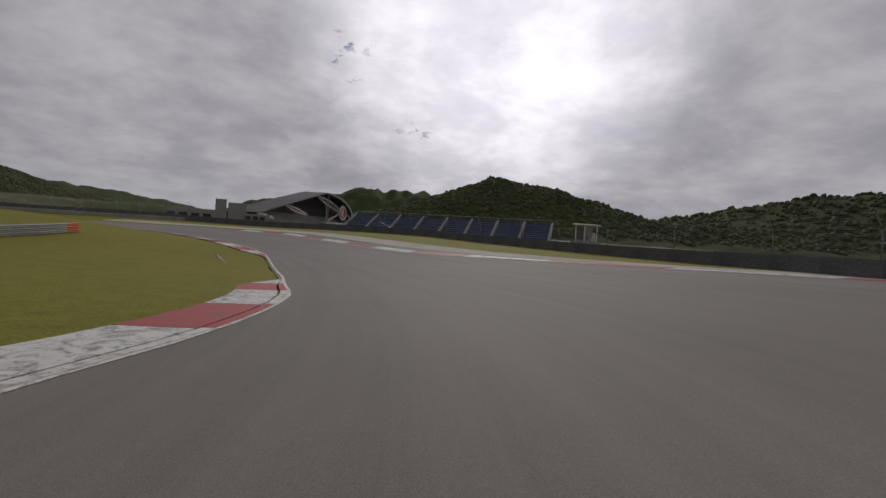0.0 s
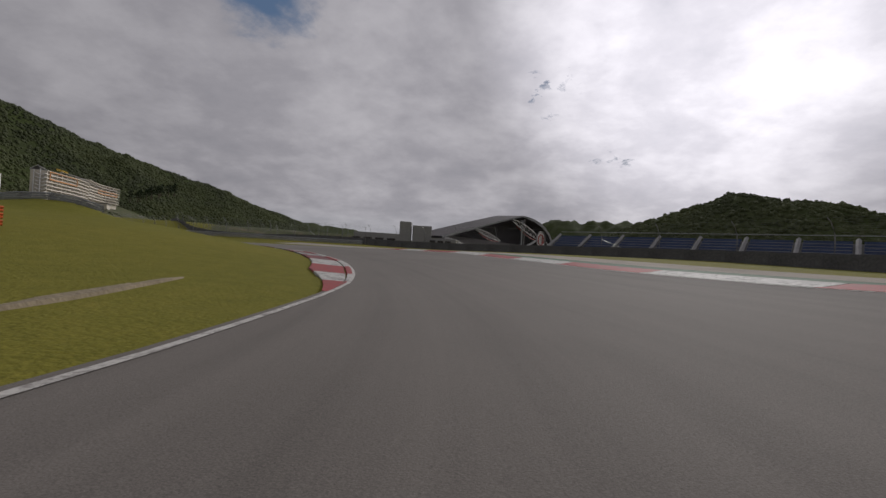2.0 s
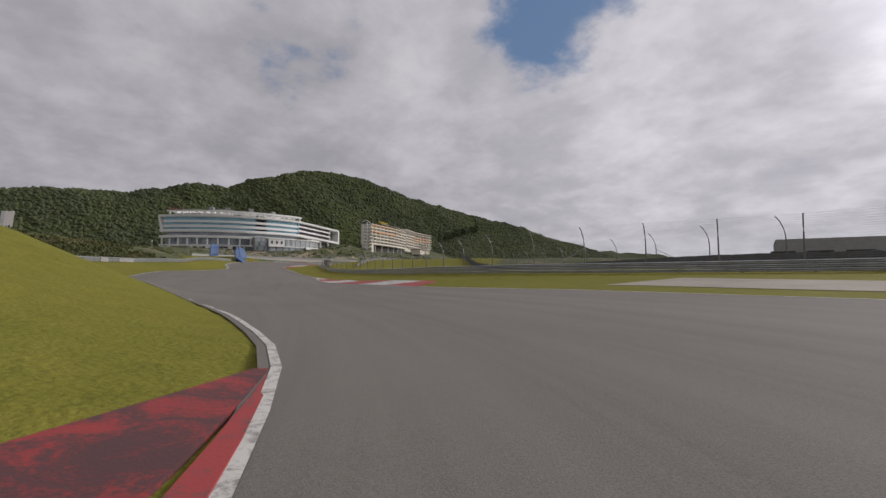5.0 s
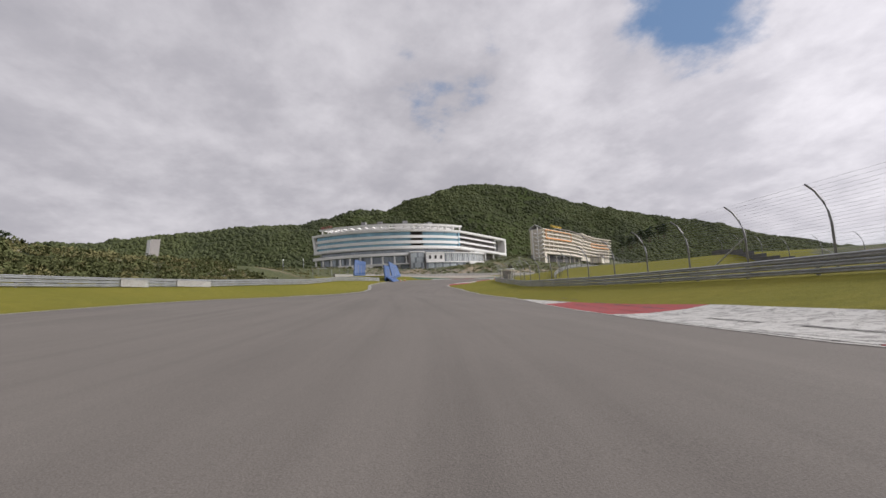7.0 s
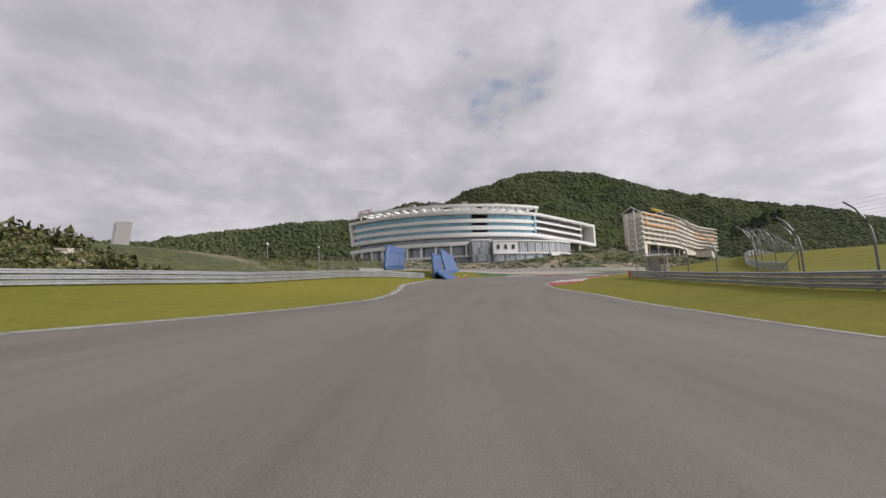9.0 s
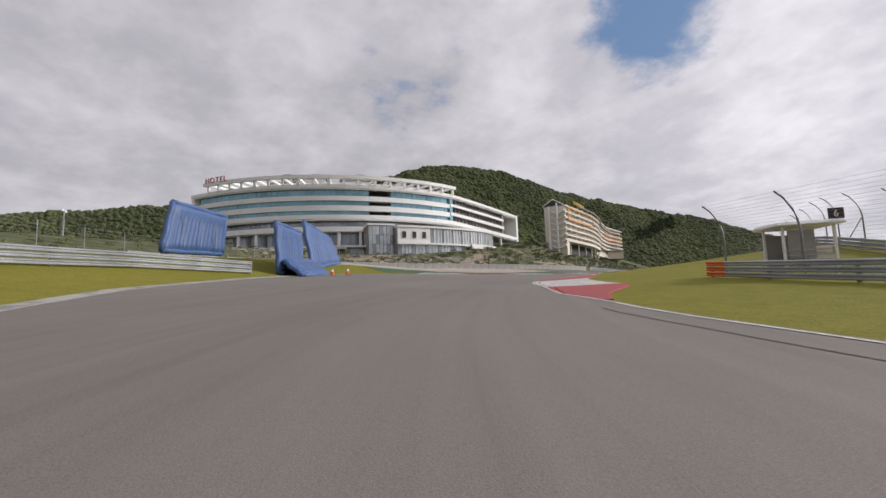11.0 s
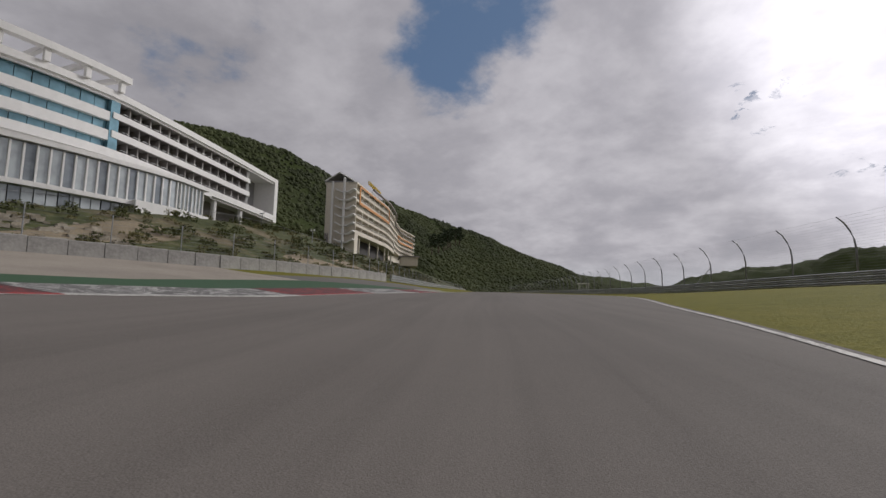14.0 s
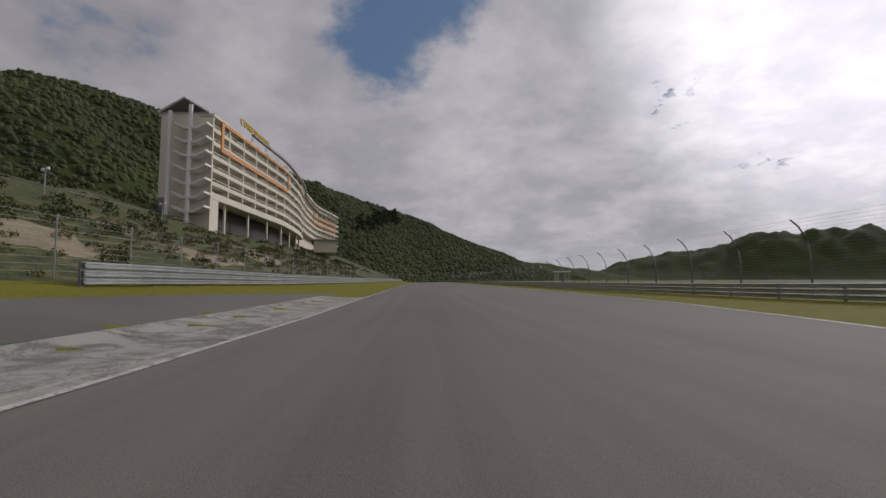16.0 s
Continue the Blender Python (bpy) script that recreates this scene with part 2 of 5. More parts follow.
# ---- mesh helpers ----
class Shape:
    """Collects vertices and faces of one mesh."""

    def __init__(self):
        self.v, self.f = [], []

    def add(self, verts, faces):
        n = len(self.v)
        self.v += [tuple(p) for p in verts]
        self.f += [tuple(n + i for i in face) for face in faces]
        return self

    def box(self, c, size, turn=0.0, bevel=0.0):
        x, y, z = (s / 2 for s in size)
        ca, sa = math.cos(turn), math.sin(turn)
        pts = []
        for dz in (-z, z):
            for dx, dy in ((-x, -y), (x, -y), (x, y), (-x, y)):
                pts.append((c[0] + dx * ca - dy * sa, c[1] + dx * sa + dy * ca, c[2] + dz))
        return self.add(pts, [(0, 3, 2, 1), (4, 5, 6, 7), (0, 1, 5, 4), (1, 2, 6, 5), (2, 3, 7, 6), (3, 0, 4, 7)])

    def prism(self, ring, z0, z1):
        """A closed outline (x, y) raised from z0 to z1."""
        n = len(ring)
        pts = [(x, y, z0) for x, y in ring] + [(x, y, z1) for x, y in ring]
        return self.add(pts, [tuple(range(n - 1, -1, -1)), tuple(range(n, 2 * n))] + [(i, (i + 1) % n, n + (i + 1) % n, n + i) for i in range(n)])

    def sheet(self, rows):
        """A grid of points, row by row."""
        n, m = len(rows), len(rows[0])
        return self.add([p for r in rows for p in r], [(i * m + j, i * m + j + 1, (i + 1) * m + j + 1, (i + 1) * m + j) for i in range(n - 1) for j in range(m - 1)])

    def tube(self, line, radius, sides=6, cap=True):
        """A round bar along a line of points; radius may change along it."""
        pts = [Vector(p) for p in line]
        rad = radius if isinstance(radius, (list, tuple)) else [radius] * len(pts)
        rings = []
        for i, p in enumerate(pts):
            d = (pts[min(i + 1, len(pts) - 1)] - pts[max(i - 1, 0)]).normalized()
            a = d.cross(Vector((0, 0, 1)) if abs(d.z) < 0.9 else Vector((1, 0, 0))).normalized()
            b = d.cross(a)
            rings.append([p + rad[i] * (math.cos(k * math.tau / sides) * a + math.sin(k * math.tau / sides) * b) for k in range(sides)])
        faces = [(i * sides + k, i * sides + (k + 1) % sides, (i + 1) * sides + (k + 1) % sides, (i + 1) * sides + k) for i in range(len(pts) - 1) for k in range(sides)]
        if cap:
            faces += [tuple(range(sides - 1, -1, -1)), tuple((len(pts) - 1) * sides + k for k in range(sides))]
        return self.add([p for r in rings for p in r], faces)

    def mesh(self, name):
        me = bpy.data.meshes.new(name)
        me.from_pydata(self.v, [], self.f)
        me.update()
        return me


def thing(name, label, category, at=(0, 0, 0), group="", kind=""):
    ob = new(name)
    ob.empty_display_size = 0.2
    ob.matrix_basis = Matrix.Translation(at)
    return tagged(ob, label, category, group, kind)


def part(name, shape, mat, parent=None, label="", smooth=False):
    me = shape if isinstance(shape, bpy.types.Mesh) else shape.mesh(name)
    if not me.materials:
        me.materials.append(mat)
    if smooth:
        me.polygons.foreach_set("use_smooth", [True] * len(me.polygons))
    ob = new(name, me)
    if parent is not None:
        ob.parent = parent
    if label:
        tagged(ob, label)
    return ob


def solid(name, shape, mat, label, category, kind="", group="", smooth=False):
    return tagged(part(name, shape, mat, None, "", smooth), label, category, group, kind)


# ---- the lie of the land, told from the racing line ----
EYE = 1.25


def racing_line():
    t = np.array([r[0] for r in PATH])
    xyz = np.array([r[1:4] for r in PATH])
    tt = np.arange(0, 16.01, 0.1)
    cols = []
    for k in range(3):
        c = xyz[:, k]
        m = np.gradient(c, t)
        i = np.clip(np.searchsorted(t, tt, side="right") - 1, 0, len(t) - 2)
        h = t[i + 1] - t[i]
        u = (tt - t[i]) / h
        cols.append((2 * u**3 - 3 * u**2 + 1) * c[i] + (u**3 - 2 * u**2 + u) * h * m[i] + (-2 * u**3 + 3 * u**2) * c[i + 1] + (u**3 - u**2) * h * m[i + 1])
    p = np.stack(cols, 1)
    soft = lambda c: np.convolve(np.pad(c, 4, mode="edge"), np.ones(9) / 9, mode="valid")
    p[:, 2] = soft(soft(p[:, 2])) - EYE
    g = np.gradient(p[:, :2], axis=0)
    head = soft(np.unwrap(np.arctan2(-g[:, 0], g[:, 1])))
    run = np.r_[0, np.cumsum(np.linalg.norm(np.diff(p[:, :2], axis=0), axis=1))]
    n = int(run[-1] / 2)
    s = np.linspace(0, run[-1], n)
    rows = [tuple(np.interp(q, run, c) for c in (p[:, 0], p[:, 1], p[:, 2], head)) for q in s]
    x, y, z, h = rows[0]
    back = []
    for i in range(30):
        h -= radians(1.0) if i < 20 else 0
        x, y = x + 2 * math.sin(h), y - 2 * math.cos(h)
        back.append((x, y, z, h))
    x, y, z, h = rows[-1]
    ahead = []
    for i in range(220):
        x, y, z = x - 2 * math.sin(h), y + 2 * math.cos(h), z + 0.016
        ahead.append((x, y, z, h))
    out = np.array(back[::-1] + rows + ahead)
    along = -60 + np.r_[0, np.cumsum(np.linalg.norm(np.diff(out[:, :2], axis=0), axis=1))]
    return out, along


TRACK, ALONG = racing_line()


def profile(pairs):
    a, b = zip(*pairs)
    return lambda s: np.interp(s, a, b)


# side slopes of the road: metres up for each metre to the left, and to the right
slope_left = profile([(-60, -0.04), (0, -0.05), (45, -0.03), (73, 0.0), (123, 0.02), (150, 0.04), (170, 0.05), (208, 0.035), (235, 0.06), (248, 0.095), (262, 0.09), (275, 0.075), (290, 0.045), (306, 0.02), (340, 0.0)])
slope_right = profile([(-60, 0.06), (0, 0.085), (45, 0.085), (73, 0.065), (100, 0.04), (118, 0.03), (128, 0.035), (140, 0.035), (148, 0.0), (155, -0.045), (170, -0.055), (208, -0.03), (235, -0.03), (250, -0.03), (257, 0.0), (264, 0.06), (275, 0.09), (288, 0.05), (300, 0.02), (315, 0.0), (360, 0.0)])
left_edge = profile([(-60, 6), (0, 5.2), (6, 4.2), (8, 3.65), (10, 3.2), (13, 2.7), (16, 2.45), (18, 2.5), (21, 2.7), (25, 2.75), (29, 3.0), (34, 3.1), (39, 2.8), (43, 2.2), (46, 1.75), (49, 1.5), (52, 1.35), (58, 1.1), (63, 0.95), (66, 0.85), (70, 0.7), (74, 0.65), (81, 0.55), (92, 0.45), (99, 1.0), (107, 2.4), (113, 4.4), (125, 11), (145, 16.2), (165, 16.0), (181, 15.4), (195, 12.5), (208, 8.8), (216, 7.3), (222, 8.0), (228, 9.8), (234, 12.7), (243, 14.9), (255, 16.4), (264, 16.2), (273, 14.2), (280, 11.4), (288, 7.8), (296, 7.0), (304, 5.6), (310, 4.6), (316, 4.25), (326, 4.1), (345, 4.4), (380, 4.7), (700, 5.0)])
right_edge = profile([(-60, -36), (10, -33), (18, -28), (24, -22), (29, -17), (35, -13.4), (42, -11), (50, -10.2), (60, -10.5), (68, -12), (75, -11.6), (95, -14.5), (110, -14), (125, -10.6), (134, -8.9), (139, -8.1), (145, -7.0), (150, -6.0), (156, -6.1), (163, -6.8), (168, -7.5), (176, -8.9), (184, -10), (205, -10), (219, -8.2), (223, -7.0), (228, -5.6), (231, -4.6), (235, -3.8), (238, -2.8), (244, -2.3), (248, -1.5), (253, -0.75), (257, -0.55), (261, -0.85), (264, -1.25), (267, -2.1), (270, -3.2), (273, -3.9), (279, -4.8), (286, -6.2), (293, -7.7), (300, -9.0), (312, -10.8), (324, -13.2), (335, -15.0), (360, -16.2), (700, -16.5)])
# how fast the land climbs beyond the edges, and how far
rise_right = profile([(-60, 0.03), (90, 0.03), (125, 0.08), (140, 0.14), (195, 0.14), (208, 0.08), (224, 0.02), (235, 0.0), (254, 0.0), (264, 0.05), (282, 0.13), (300, 0.10), (320, 0.07), (700, 0.06)])
rise_left = profile([(-60, 0.03), (42, 0.03), (60, 0.10), (76, 0.13), (90, 0.19), (98, 0.34), (105, 0.62), (112, 0.62), (120, 0.3), (128, 0.17), (140, 0.15), (195, 0.15), (215, 0.24), (228, 0.25), (240, 0.34), (262, 0.34), (275, 0.14), (285, 0.10), (300, 0.14), (315, 0.22), (700, 0.22)])
most_right = profile([(-60, 1.5), (110, 1.5), (140, 1.7), (260, 1.5), (282, 1.5), (300, 0.9), (320, 0.5), (700, 0.45)])
most_left = profile([(-60, 1.0), (50, 1.2), (76, 1.6), (94, 1.6), (104, 2.3), (112, 3.4), (125, 2.9), (205, 2.6), (226, 2.4), (238, 1.9), (264, 1.7), (290, 1.3), (320, 1.4), (700, 1.3)])


wall_line = profile([(-60, 60), (100, 36), (150, 32), (190, 27), (215, 18.5), (228, 20), (238, 30), (250, 33), (272, 34), (288, 26), (300, 19), (312, 14.5), (322, 12.2), (345, 11.5), (700, 11.5)])
knoll = profile([(-60, 0), (90, 0), (118, 3.6), (200, 3.4), (235, 3.0), (300, 4.6), (335, 8), (365, 12), (420, 14), (480, 17), (700, 12)])


def land(x, y):
    """Height of the open ground at arrays of x and y."""
    x, y = np.atleast_1d(np.asarray(x, float)).ravel(), np.atleast_1d(np.asarray(y, float)).ravel()
    out = np.empty(len(x))
    sl, sr, el, er = slope_left(ALONG), slope_right(ALONG), left_edge(ALONG), right_edge(ALONG)
    rr, rl, mr, ml = rise_right(ALONG), rise_left(ALONG), most_right(ALONG), most_left(ALONG)
    wl, kn = wall_line(ALONG) + 1.5, knoll(ALONG)
    for a in range(0, len(x), 4000):
        dx, dy = x[a:a + 4000, None] - TRACK[:, 0], y[a:a + 4000, None] - TRACK[:, 1]
        d2 = dx * dx + dy * dy
        w = np.exp(-(d2 - d2.min(1, keepdims=True)) / 160.0)
        w /= w.sum(1, keepdims=True)
        lat = -dx * np.cos(TRACK[:, 3]) - dy * np.sin(TRACK[:, 3])
        z = TRACK[:, 2] + np.clip(lat, 0, el + 2) * sl + np.clip(-lat, 0, np.minimum(2 - er, 14.5)) * sr
        z = z + np.clip((er - 2 - lat) * rr, 0, mr) + np.clip((lat - el - 2) * rl, 0, ml)
        z = z + np.clip((lat - wl) * 0.40, 0, kn)
        hump = 2.1 * np.exp(-((x[a:a + 4000] + 79.5) ** 2 + (y[a:a + 4000] - 98.5) ** 2) / 40.0)
        out[a:a + 4000] = (w * z).sum(1) + hump
    return out


def spot(s, d, up=0.0):
    """A place at s metres along the line and d metres to its left, up metres over the ground."""
    x, y, h = (np.interp(s, ALONG, TRACK[:, k]) for k in (0, 1, 3))
    px, py = x - d * math.cos(h), y - d * math.sin(h)
    return Vector((px, py, float(land(px, py)[0]) + up))


def spots(ss, ds, up=0.0):
    """Many places at once, as an array."""
    ss = np.asarray(ss, float)
    ds = np.broadcast_to(ds, ss.shape)
    x, y, h = (np.interp(ss, ALONG, TRACK[:, k]) for k in (0, 1, 3))
    px, py = x - ds * np.cos(h), y - ds * np.sin(h)
    return np.stack([px, py, land(px, py) + up], 1)


def ribbon(s0, s1, dl, dr, up, step=2.0, across=6):
    """A strip of ground between two side distances (functions of s), up metres over the land."""
    ss = np.arange(s0, s1 + 0.01, step)
    cols = []
    for k in range(across + 1):
        f = k / across
        cols.append(spots(ss, dl(ss) * (1 - f) + dr(ss) * f, up))
    rows = np.stack(cols, 1)
    sh = Shape()
    sh.sheet([[tuple(p) for p in r] for r in rows[:, ::-1]])
    return sh


# ---- ground, road, kerbs ----
def grow(lo, hi, step, reach):
    inner = list(np.arange(lo, hi + 0.1, step))
    d, a, b = step, [], []
    while inner[-1] + sum(b) < reach:
        d *= 1.35
        b.append(d)
    up = list(inner[-1] + np.cumsum(b))
    d = step
    while inner[0] - sum(a) > -reach:
        d *= 1.35
        a.append(d)
    return np.array(list((inner[0] - np.cumsum(a))[::-1]) + inner + up)


def build_ground():
    gx, gy = grow(-400, 70, 2.0, 4200), grow(-30, 400, 2.0, 4200)
    x, y = np.meshgrid(gx, gy)
    z = land(x, y).reshape(x.shape)
    dx, dy = x.ravel()[:, None] - TRACK[::2, 0], y.ravel()[:, None] - TRACK[::2, 1]
    near = (dx * dx + dy * dy).argmin(1)
    i = np.arange(len(near))
    lat = -dx[i, near] * np.cos(TRACK[::2, 3][near]) - dy[i, near] * np.sin(TRACK[::2, 3][near])
    s = ALONG[::2][near]
    paved = (lat < left_edge(s) + 0.1) & (lat > right_edge(s) - 0.1)
    z = z.ravel() - np.where(paved, 0.15, 0.02)
    rough = np.array([noise.noise((a * 0.05, b * 0.05, 0)) for a, b in zip(x.ravel(), y.ravel())])
    z += np.where(paved, 0, rough * np.clip((np.abs(lat) - 30) * 0.02, 0, 0.5))
    sh = Shape()
    sh.sheet([[tuple(p) for p in r] for r in np.stack([x, y, z.reshape(x.shape)], -1)])
    me = sh.mesh("ground")
    me.materials.append(GRASS)
    me.materials.append(SCRUB)
    c = np.array([p.center[:2] for p in me.polygons])
    dx, dy = c[:, 0, None] - TRACK[::2, 0], c[:, 1, None] - TRACK[::2, 1]
    near = (dx * dx + dy * dy).argmin(1)
    i = np.arange(len(near))
    lat = -dx[i, near] * np.cos(TRACK[::2, 3][near]) - dy[i, near] * np.sin(TRACK[::2, 3][near])
    wild = (lat > wall_line(ALONG[::2][near]) + 0.5) | (lat < -70)
    me.polygons.foreach_set("material_index", wild.astype(int))
    me.polygons.foreach_set("use_smooth", [True] * len(me.polygons))
    solid("ground", me, GRASS, "mown grass verges running out to scrubby land", "ground", "structure")


build_ground()
edge_in = lambda f, d: (lambda s: f(s) + d)


def build_road():
    me = ribbon(-60, 640, edge_in(left_edge, 0.3), edge_in(right_edge, -0.3), 0.0, 2.0, 10).mesh("road")
    uv = me.uv_layers.new(name="lane")
    ss = np.arange(-60, 640.01, 2.0)
    dl, dr = left_edge(ss) + 0.3, right_edge(ss) - 0.3
    idx = np.array([l.vertex_index for l in me.loops])
    row, col = idx // 11, 10 - idx % 11
    side = dl[row] + (dr[row] - dl[row]) * col / 10
    uv.data.foreach_set("uv", np.stack([side, ss[row]], 1).astype(np.float32).ravel())
    solid("road", me, ASPHALT, "grey asphalt race track with faint tyre marks", "road", "structure", smooth=True)


build_road()
solid("line_left", ribbon(-60, 640, edge_in(left_edge, 0.14), edge_in(left_edge, 0.0), 0.012, 2.0, 1), LINE, "worn white painted edge line", "line", "structure")
solid("line_right", ribbon(-60, 640, edge_in(right_edge, 0.0), edge_in(right_edge, -0.14), 0.012, 2.0, 1), LINE, "worn white painted edge line", "line", "structure")


def kerb(name, marks, edge, side, width, label, bare=False, slots=False, first=0, sooty=False, flare=4.0, ends=(1, 1), tail=4.0):
    """A row of painted kerb blocks. marks: stations where the colour changes; edge: side of the road; side: +1 left."""
    own = thing(name, label, "kerb", spot((marks[0] + marks[-1]) / 2, float(edge((marks[0] + marks[-1]) / 2))))
    inv = own.matrix_basis.inverted()
    lip = ((0.0, -0.05), (0.03, 0.025), (0.27, 0.03), (0.30, -0.05))
    ramp = ((0.0, -0.05), (0.01, 0.02), (0.30, 0.045), (0.70, 0.075), (0.96, 0.095), (0.985, 0.08), (1.0, -0.25))
    for k, (a, b) in enumerate(zip(marks, marks[1:])):
        n = max(2, int((b - a) / 1.2))
        ss = np.linspace(a, b - 0.04, n + 1)
        taper = np.clip(np.minimum((ss - marks[0]) / flare + (0.4 if flare > 9 else 0.12) + 1 - ends[0], (marks[-1] - ss) / tail + 0.12 + 1 - ends[1]), 0.12, 1)
        mat = KERB_BARE if bare else (KERB_WHITE if (k + first) % 2 == 0 else KERB_RED)
        for what, outline in (("edge_strip", [(x, z) for x, z in lip]), ("block", [(0.36 + f * (width - 0.36), z) for f, z in ramp])):
            if sooty and what == "block":
                mat = KERB_WHITE_SOOTY if mat == KERB_WHITE else KERB_RED_SOOTY
            rows = np.stack([spots(ss, edge(ss) + side * (0.1 + x * taper), z if z < 0 else z * taper) for x, z in outline], 1)
            if side > 0:
                rows = rows[:, ::-1]
            sh = Shape().sheet([[tuple(inv @ Vector(p)) for p in r] for r in rows])
            m, c = len(outline), n * len(outline)
            sh.f += [tuple(range(m)), tuple(range(c + m - 1, c - 1, -1))]
            piece = part(what, sh, mat, own)
        if slots:
            for q in np.arange(a + 0.8, b - 2.2, 3.0):
                for f in (0.38, 0.66):
                    s2 = np.linspace(q, q + 1.9, 4)
                    rows = np.stack([spots(s2, edge(s2) + side * (width * f + w), 0.045 + 0.045 * f) for w in (0.0, 0.09)], 1)
                    if side > 0:
                        rows = rows[:, ::-1]
                    part("drain_slot", Shape().sheet([[tuple(inv @ Vector(p)) for p in r] for r in rows]), DARK, piece, "black drain slot")
    return own


kerb("kerb", [-12, -5, 3, 9.5, 13.5, 18, 21.5, 24], left_edge, 1, 1.9, "worn red and white painted concrete kerb")
kerb("kerb", [43.5, 46.7, 50, 54.5, 59], left_edge, 1, 1.9, "bright red and white kerb with dark scuffs", first=1, flare=9.0, ends=(1, 0))
kerb("kerb", [59, 63.7, 67.4, 71.7, 75.6, 81.5, 86, 90, 94, 98], left_edge, 1, 1.9, "red and white kerb blackened by tyres", sooty=True, first=1, ends=(0, 1))
kerb("kerb", [6, 12, 18, 24, 30, 36, 42, 48, 54, 59, 64, 69, 74, 79, 84], right_edge, -1, 1.3, "faded red and white kerb along the outside of the bend")
kerb("kerb", [126, 132, 139.5, 149.5, 158.5, 170, 179], right_edge, -1, 3.9, "broad pale kerb with worn red blocks", slots=True, first=1, tail=24.0)
kerb("kerb", [235, 244, 254.3, 263.5, 267, 269, 270.5], right_edge, -1, 3.8, "red and white apex kerb scuffed by tyres", first=1, flare=8.5, tail=11.0)
kerb("kerb", [266, 274, 282, 290, 298, 306.5, 314.5], left_edge, 1, 2.4, "red and white exit kerb", ends=(1, 0), sooty=True)
kerb("kerb", [314.6, 320, 326, 332, 339, 346], left_edge, 1, 2.8, "bare weathered concrete kerb", bare=True, ends=(0, 1))
solid("edge_strip_left", ribbon(196, 262, edge_in(left_edge, 0.62), edge_in(left_edge, 0.02), 0.016, 1.0, 1), KERB_BARE, "pale worn concrete edge strip", "kerb", "structure")
over = lambda f, a: (lambda s: f(s) + a)
solid("green_strip_inner", ribbon(-40, 100, over(right_edge, -1.6), over(right_edge, -4.4), 0.004, 2, 2), GREEN_PAINT, "faded green painted runoff strip", "runoff", "structure")
solid("gravel_bed_inner", ribbon(-40, 112, over(right_edge, -4.4), over(right_edge, -11), 0.002, 2, 3), GRAVEL, "pale grey gravel runoff", "runoff", "structure")
wide_left = profile([(240, 1.5), (256, 1.8), (262, 2.4), (700, 2.4)])
solid("green_strip_outer", ribbon(264, 322, lambda s: left_edge(s) + wide_left(s), lambda s: left_edge(s) + wide_left(s) + np.interp(s, [300, 322], [3.6, 0.1]), 0.02, 1, 4), GREEN_PAINT, "dark green painted runoff strip", "runoff", "structure")
solid("gravel_bed_outer", ribbon(256, 300, lambda s: left_edge(s) + wide_left(s) + 3.6, lambda s: np.maximum(wall_line(s) - 0.6, left_edge(s) + 6.4), 0.02, 1, 12), GRAVEL, "pale sandy gravel runoff", "runoff", "structure")
solid("runoff", ribbon(300, 350, lambda s: left_edge(s) + wide_left(s) + np.interp(s, [300, 322], [3.6, 0.1]), lambda s: left_edge(s) + wide_left(s) + np.interp(s, [300, 318, 330, 350], [6.6, 4.2, 3.0, 0.3]), 0.015, 1, 5), ASPHALT_OLD, "old grey asphalt runoff beside the kerb", "runoff", "structure")


# ---- guard rails, fences, walls ----
def line_of(points, step):
    """Even places along a line of (s, d) pairs."""
    a, b = zip(*points)
    dense = np.linspace(a[0], a[-1], 600)
    p = spots(dense, np.interp(dense, a, b))
    run = np.r_[0, np.cumsum(np.linalg.norm(np.diff(p[:, :2], axis=0), axis=1))]
    q = np.arange(0, run[-1], step)
    return [Vector([np.interp(v, run, p[:, k]) for k in range(3)]) for v in q]


W_BEAM = [(0.0, -0.122), (0.03, -0.108), (0.08, -0.078), (0.08, -0.055), (0.015, -0.012), (0.015, 0.012), (0.08, 0.055), (0.08, 0.078), (0.03, 0.108), (0.0, 0.122)]


def guard_rail(pts, face, label, beams=3, end=""):
    """pts: places on the ground; face: +1 if the beams face to the right of the way along."""
    own = thing("guard_rail", label, "guard rail", pts[len(pts) // 2], "guard rails round the track")
    o = Vector(pts[len(pts) // 2])
    post = Shape().box((0, 0, 0.36), (0.09, 0.14, 1.0)).mesh("post")
    sides = []
    for i, p in enumerate(pts):
        d = (pts[min(i + 1, len(pts) - 1)] - pts[max(i - 1, 0)]).to_2d().normalized()
        sides.append(Vector((d.y, -d.x, 0)) * face)
        q = part("post", post, STEEL_DARK, own)
        q.matrix_basis = Matrix.Translation(p - o - sides[-1] * 0.09) @ Matrix.Rotation(math.atan2(d.y, d.x) + math.pi / 2, 4, "Z")
    for k in range(beams):
        rows = [[tuple(p - o + n * (0.0 + y) + Vector((0, 0, 0.17 + 0.285 * k + z))) for y, z in W_BEAM] for p, n in zip(pts, sides)]
        part("beam", Shape().sheet(rows), STEEL, own, smooth=False)
    if end:
        p, n = pts[0], sides[0]
        d = (pts[1] - pts[0]).normalized()
        for k in range(beams):
            rows = [[tuple(p - o + d * t + n * (y + 0.012) + Vector((0, 0, 0.17 + 0.285 * k + z))) for y, z in W_BEAM] for t in (-0.3, 1.2)]
            part("end_cap", Shape().sheet(rows), ORANGE_PAINT, own, "bright orange end cap")
    return own


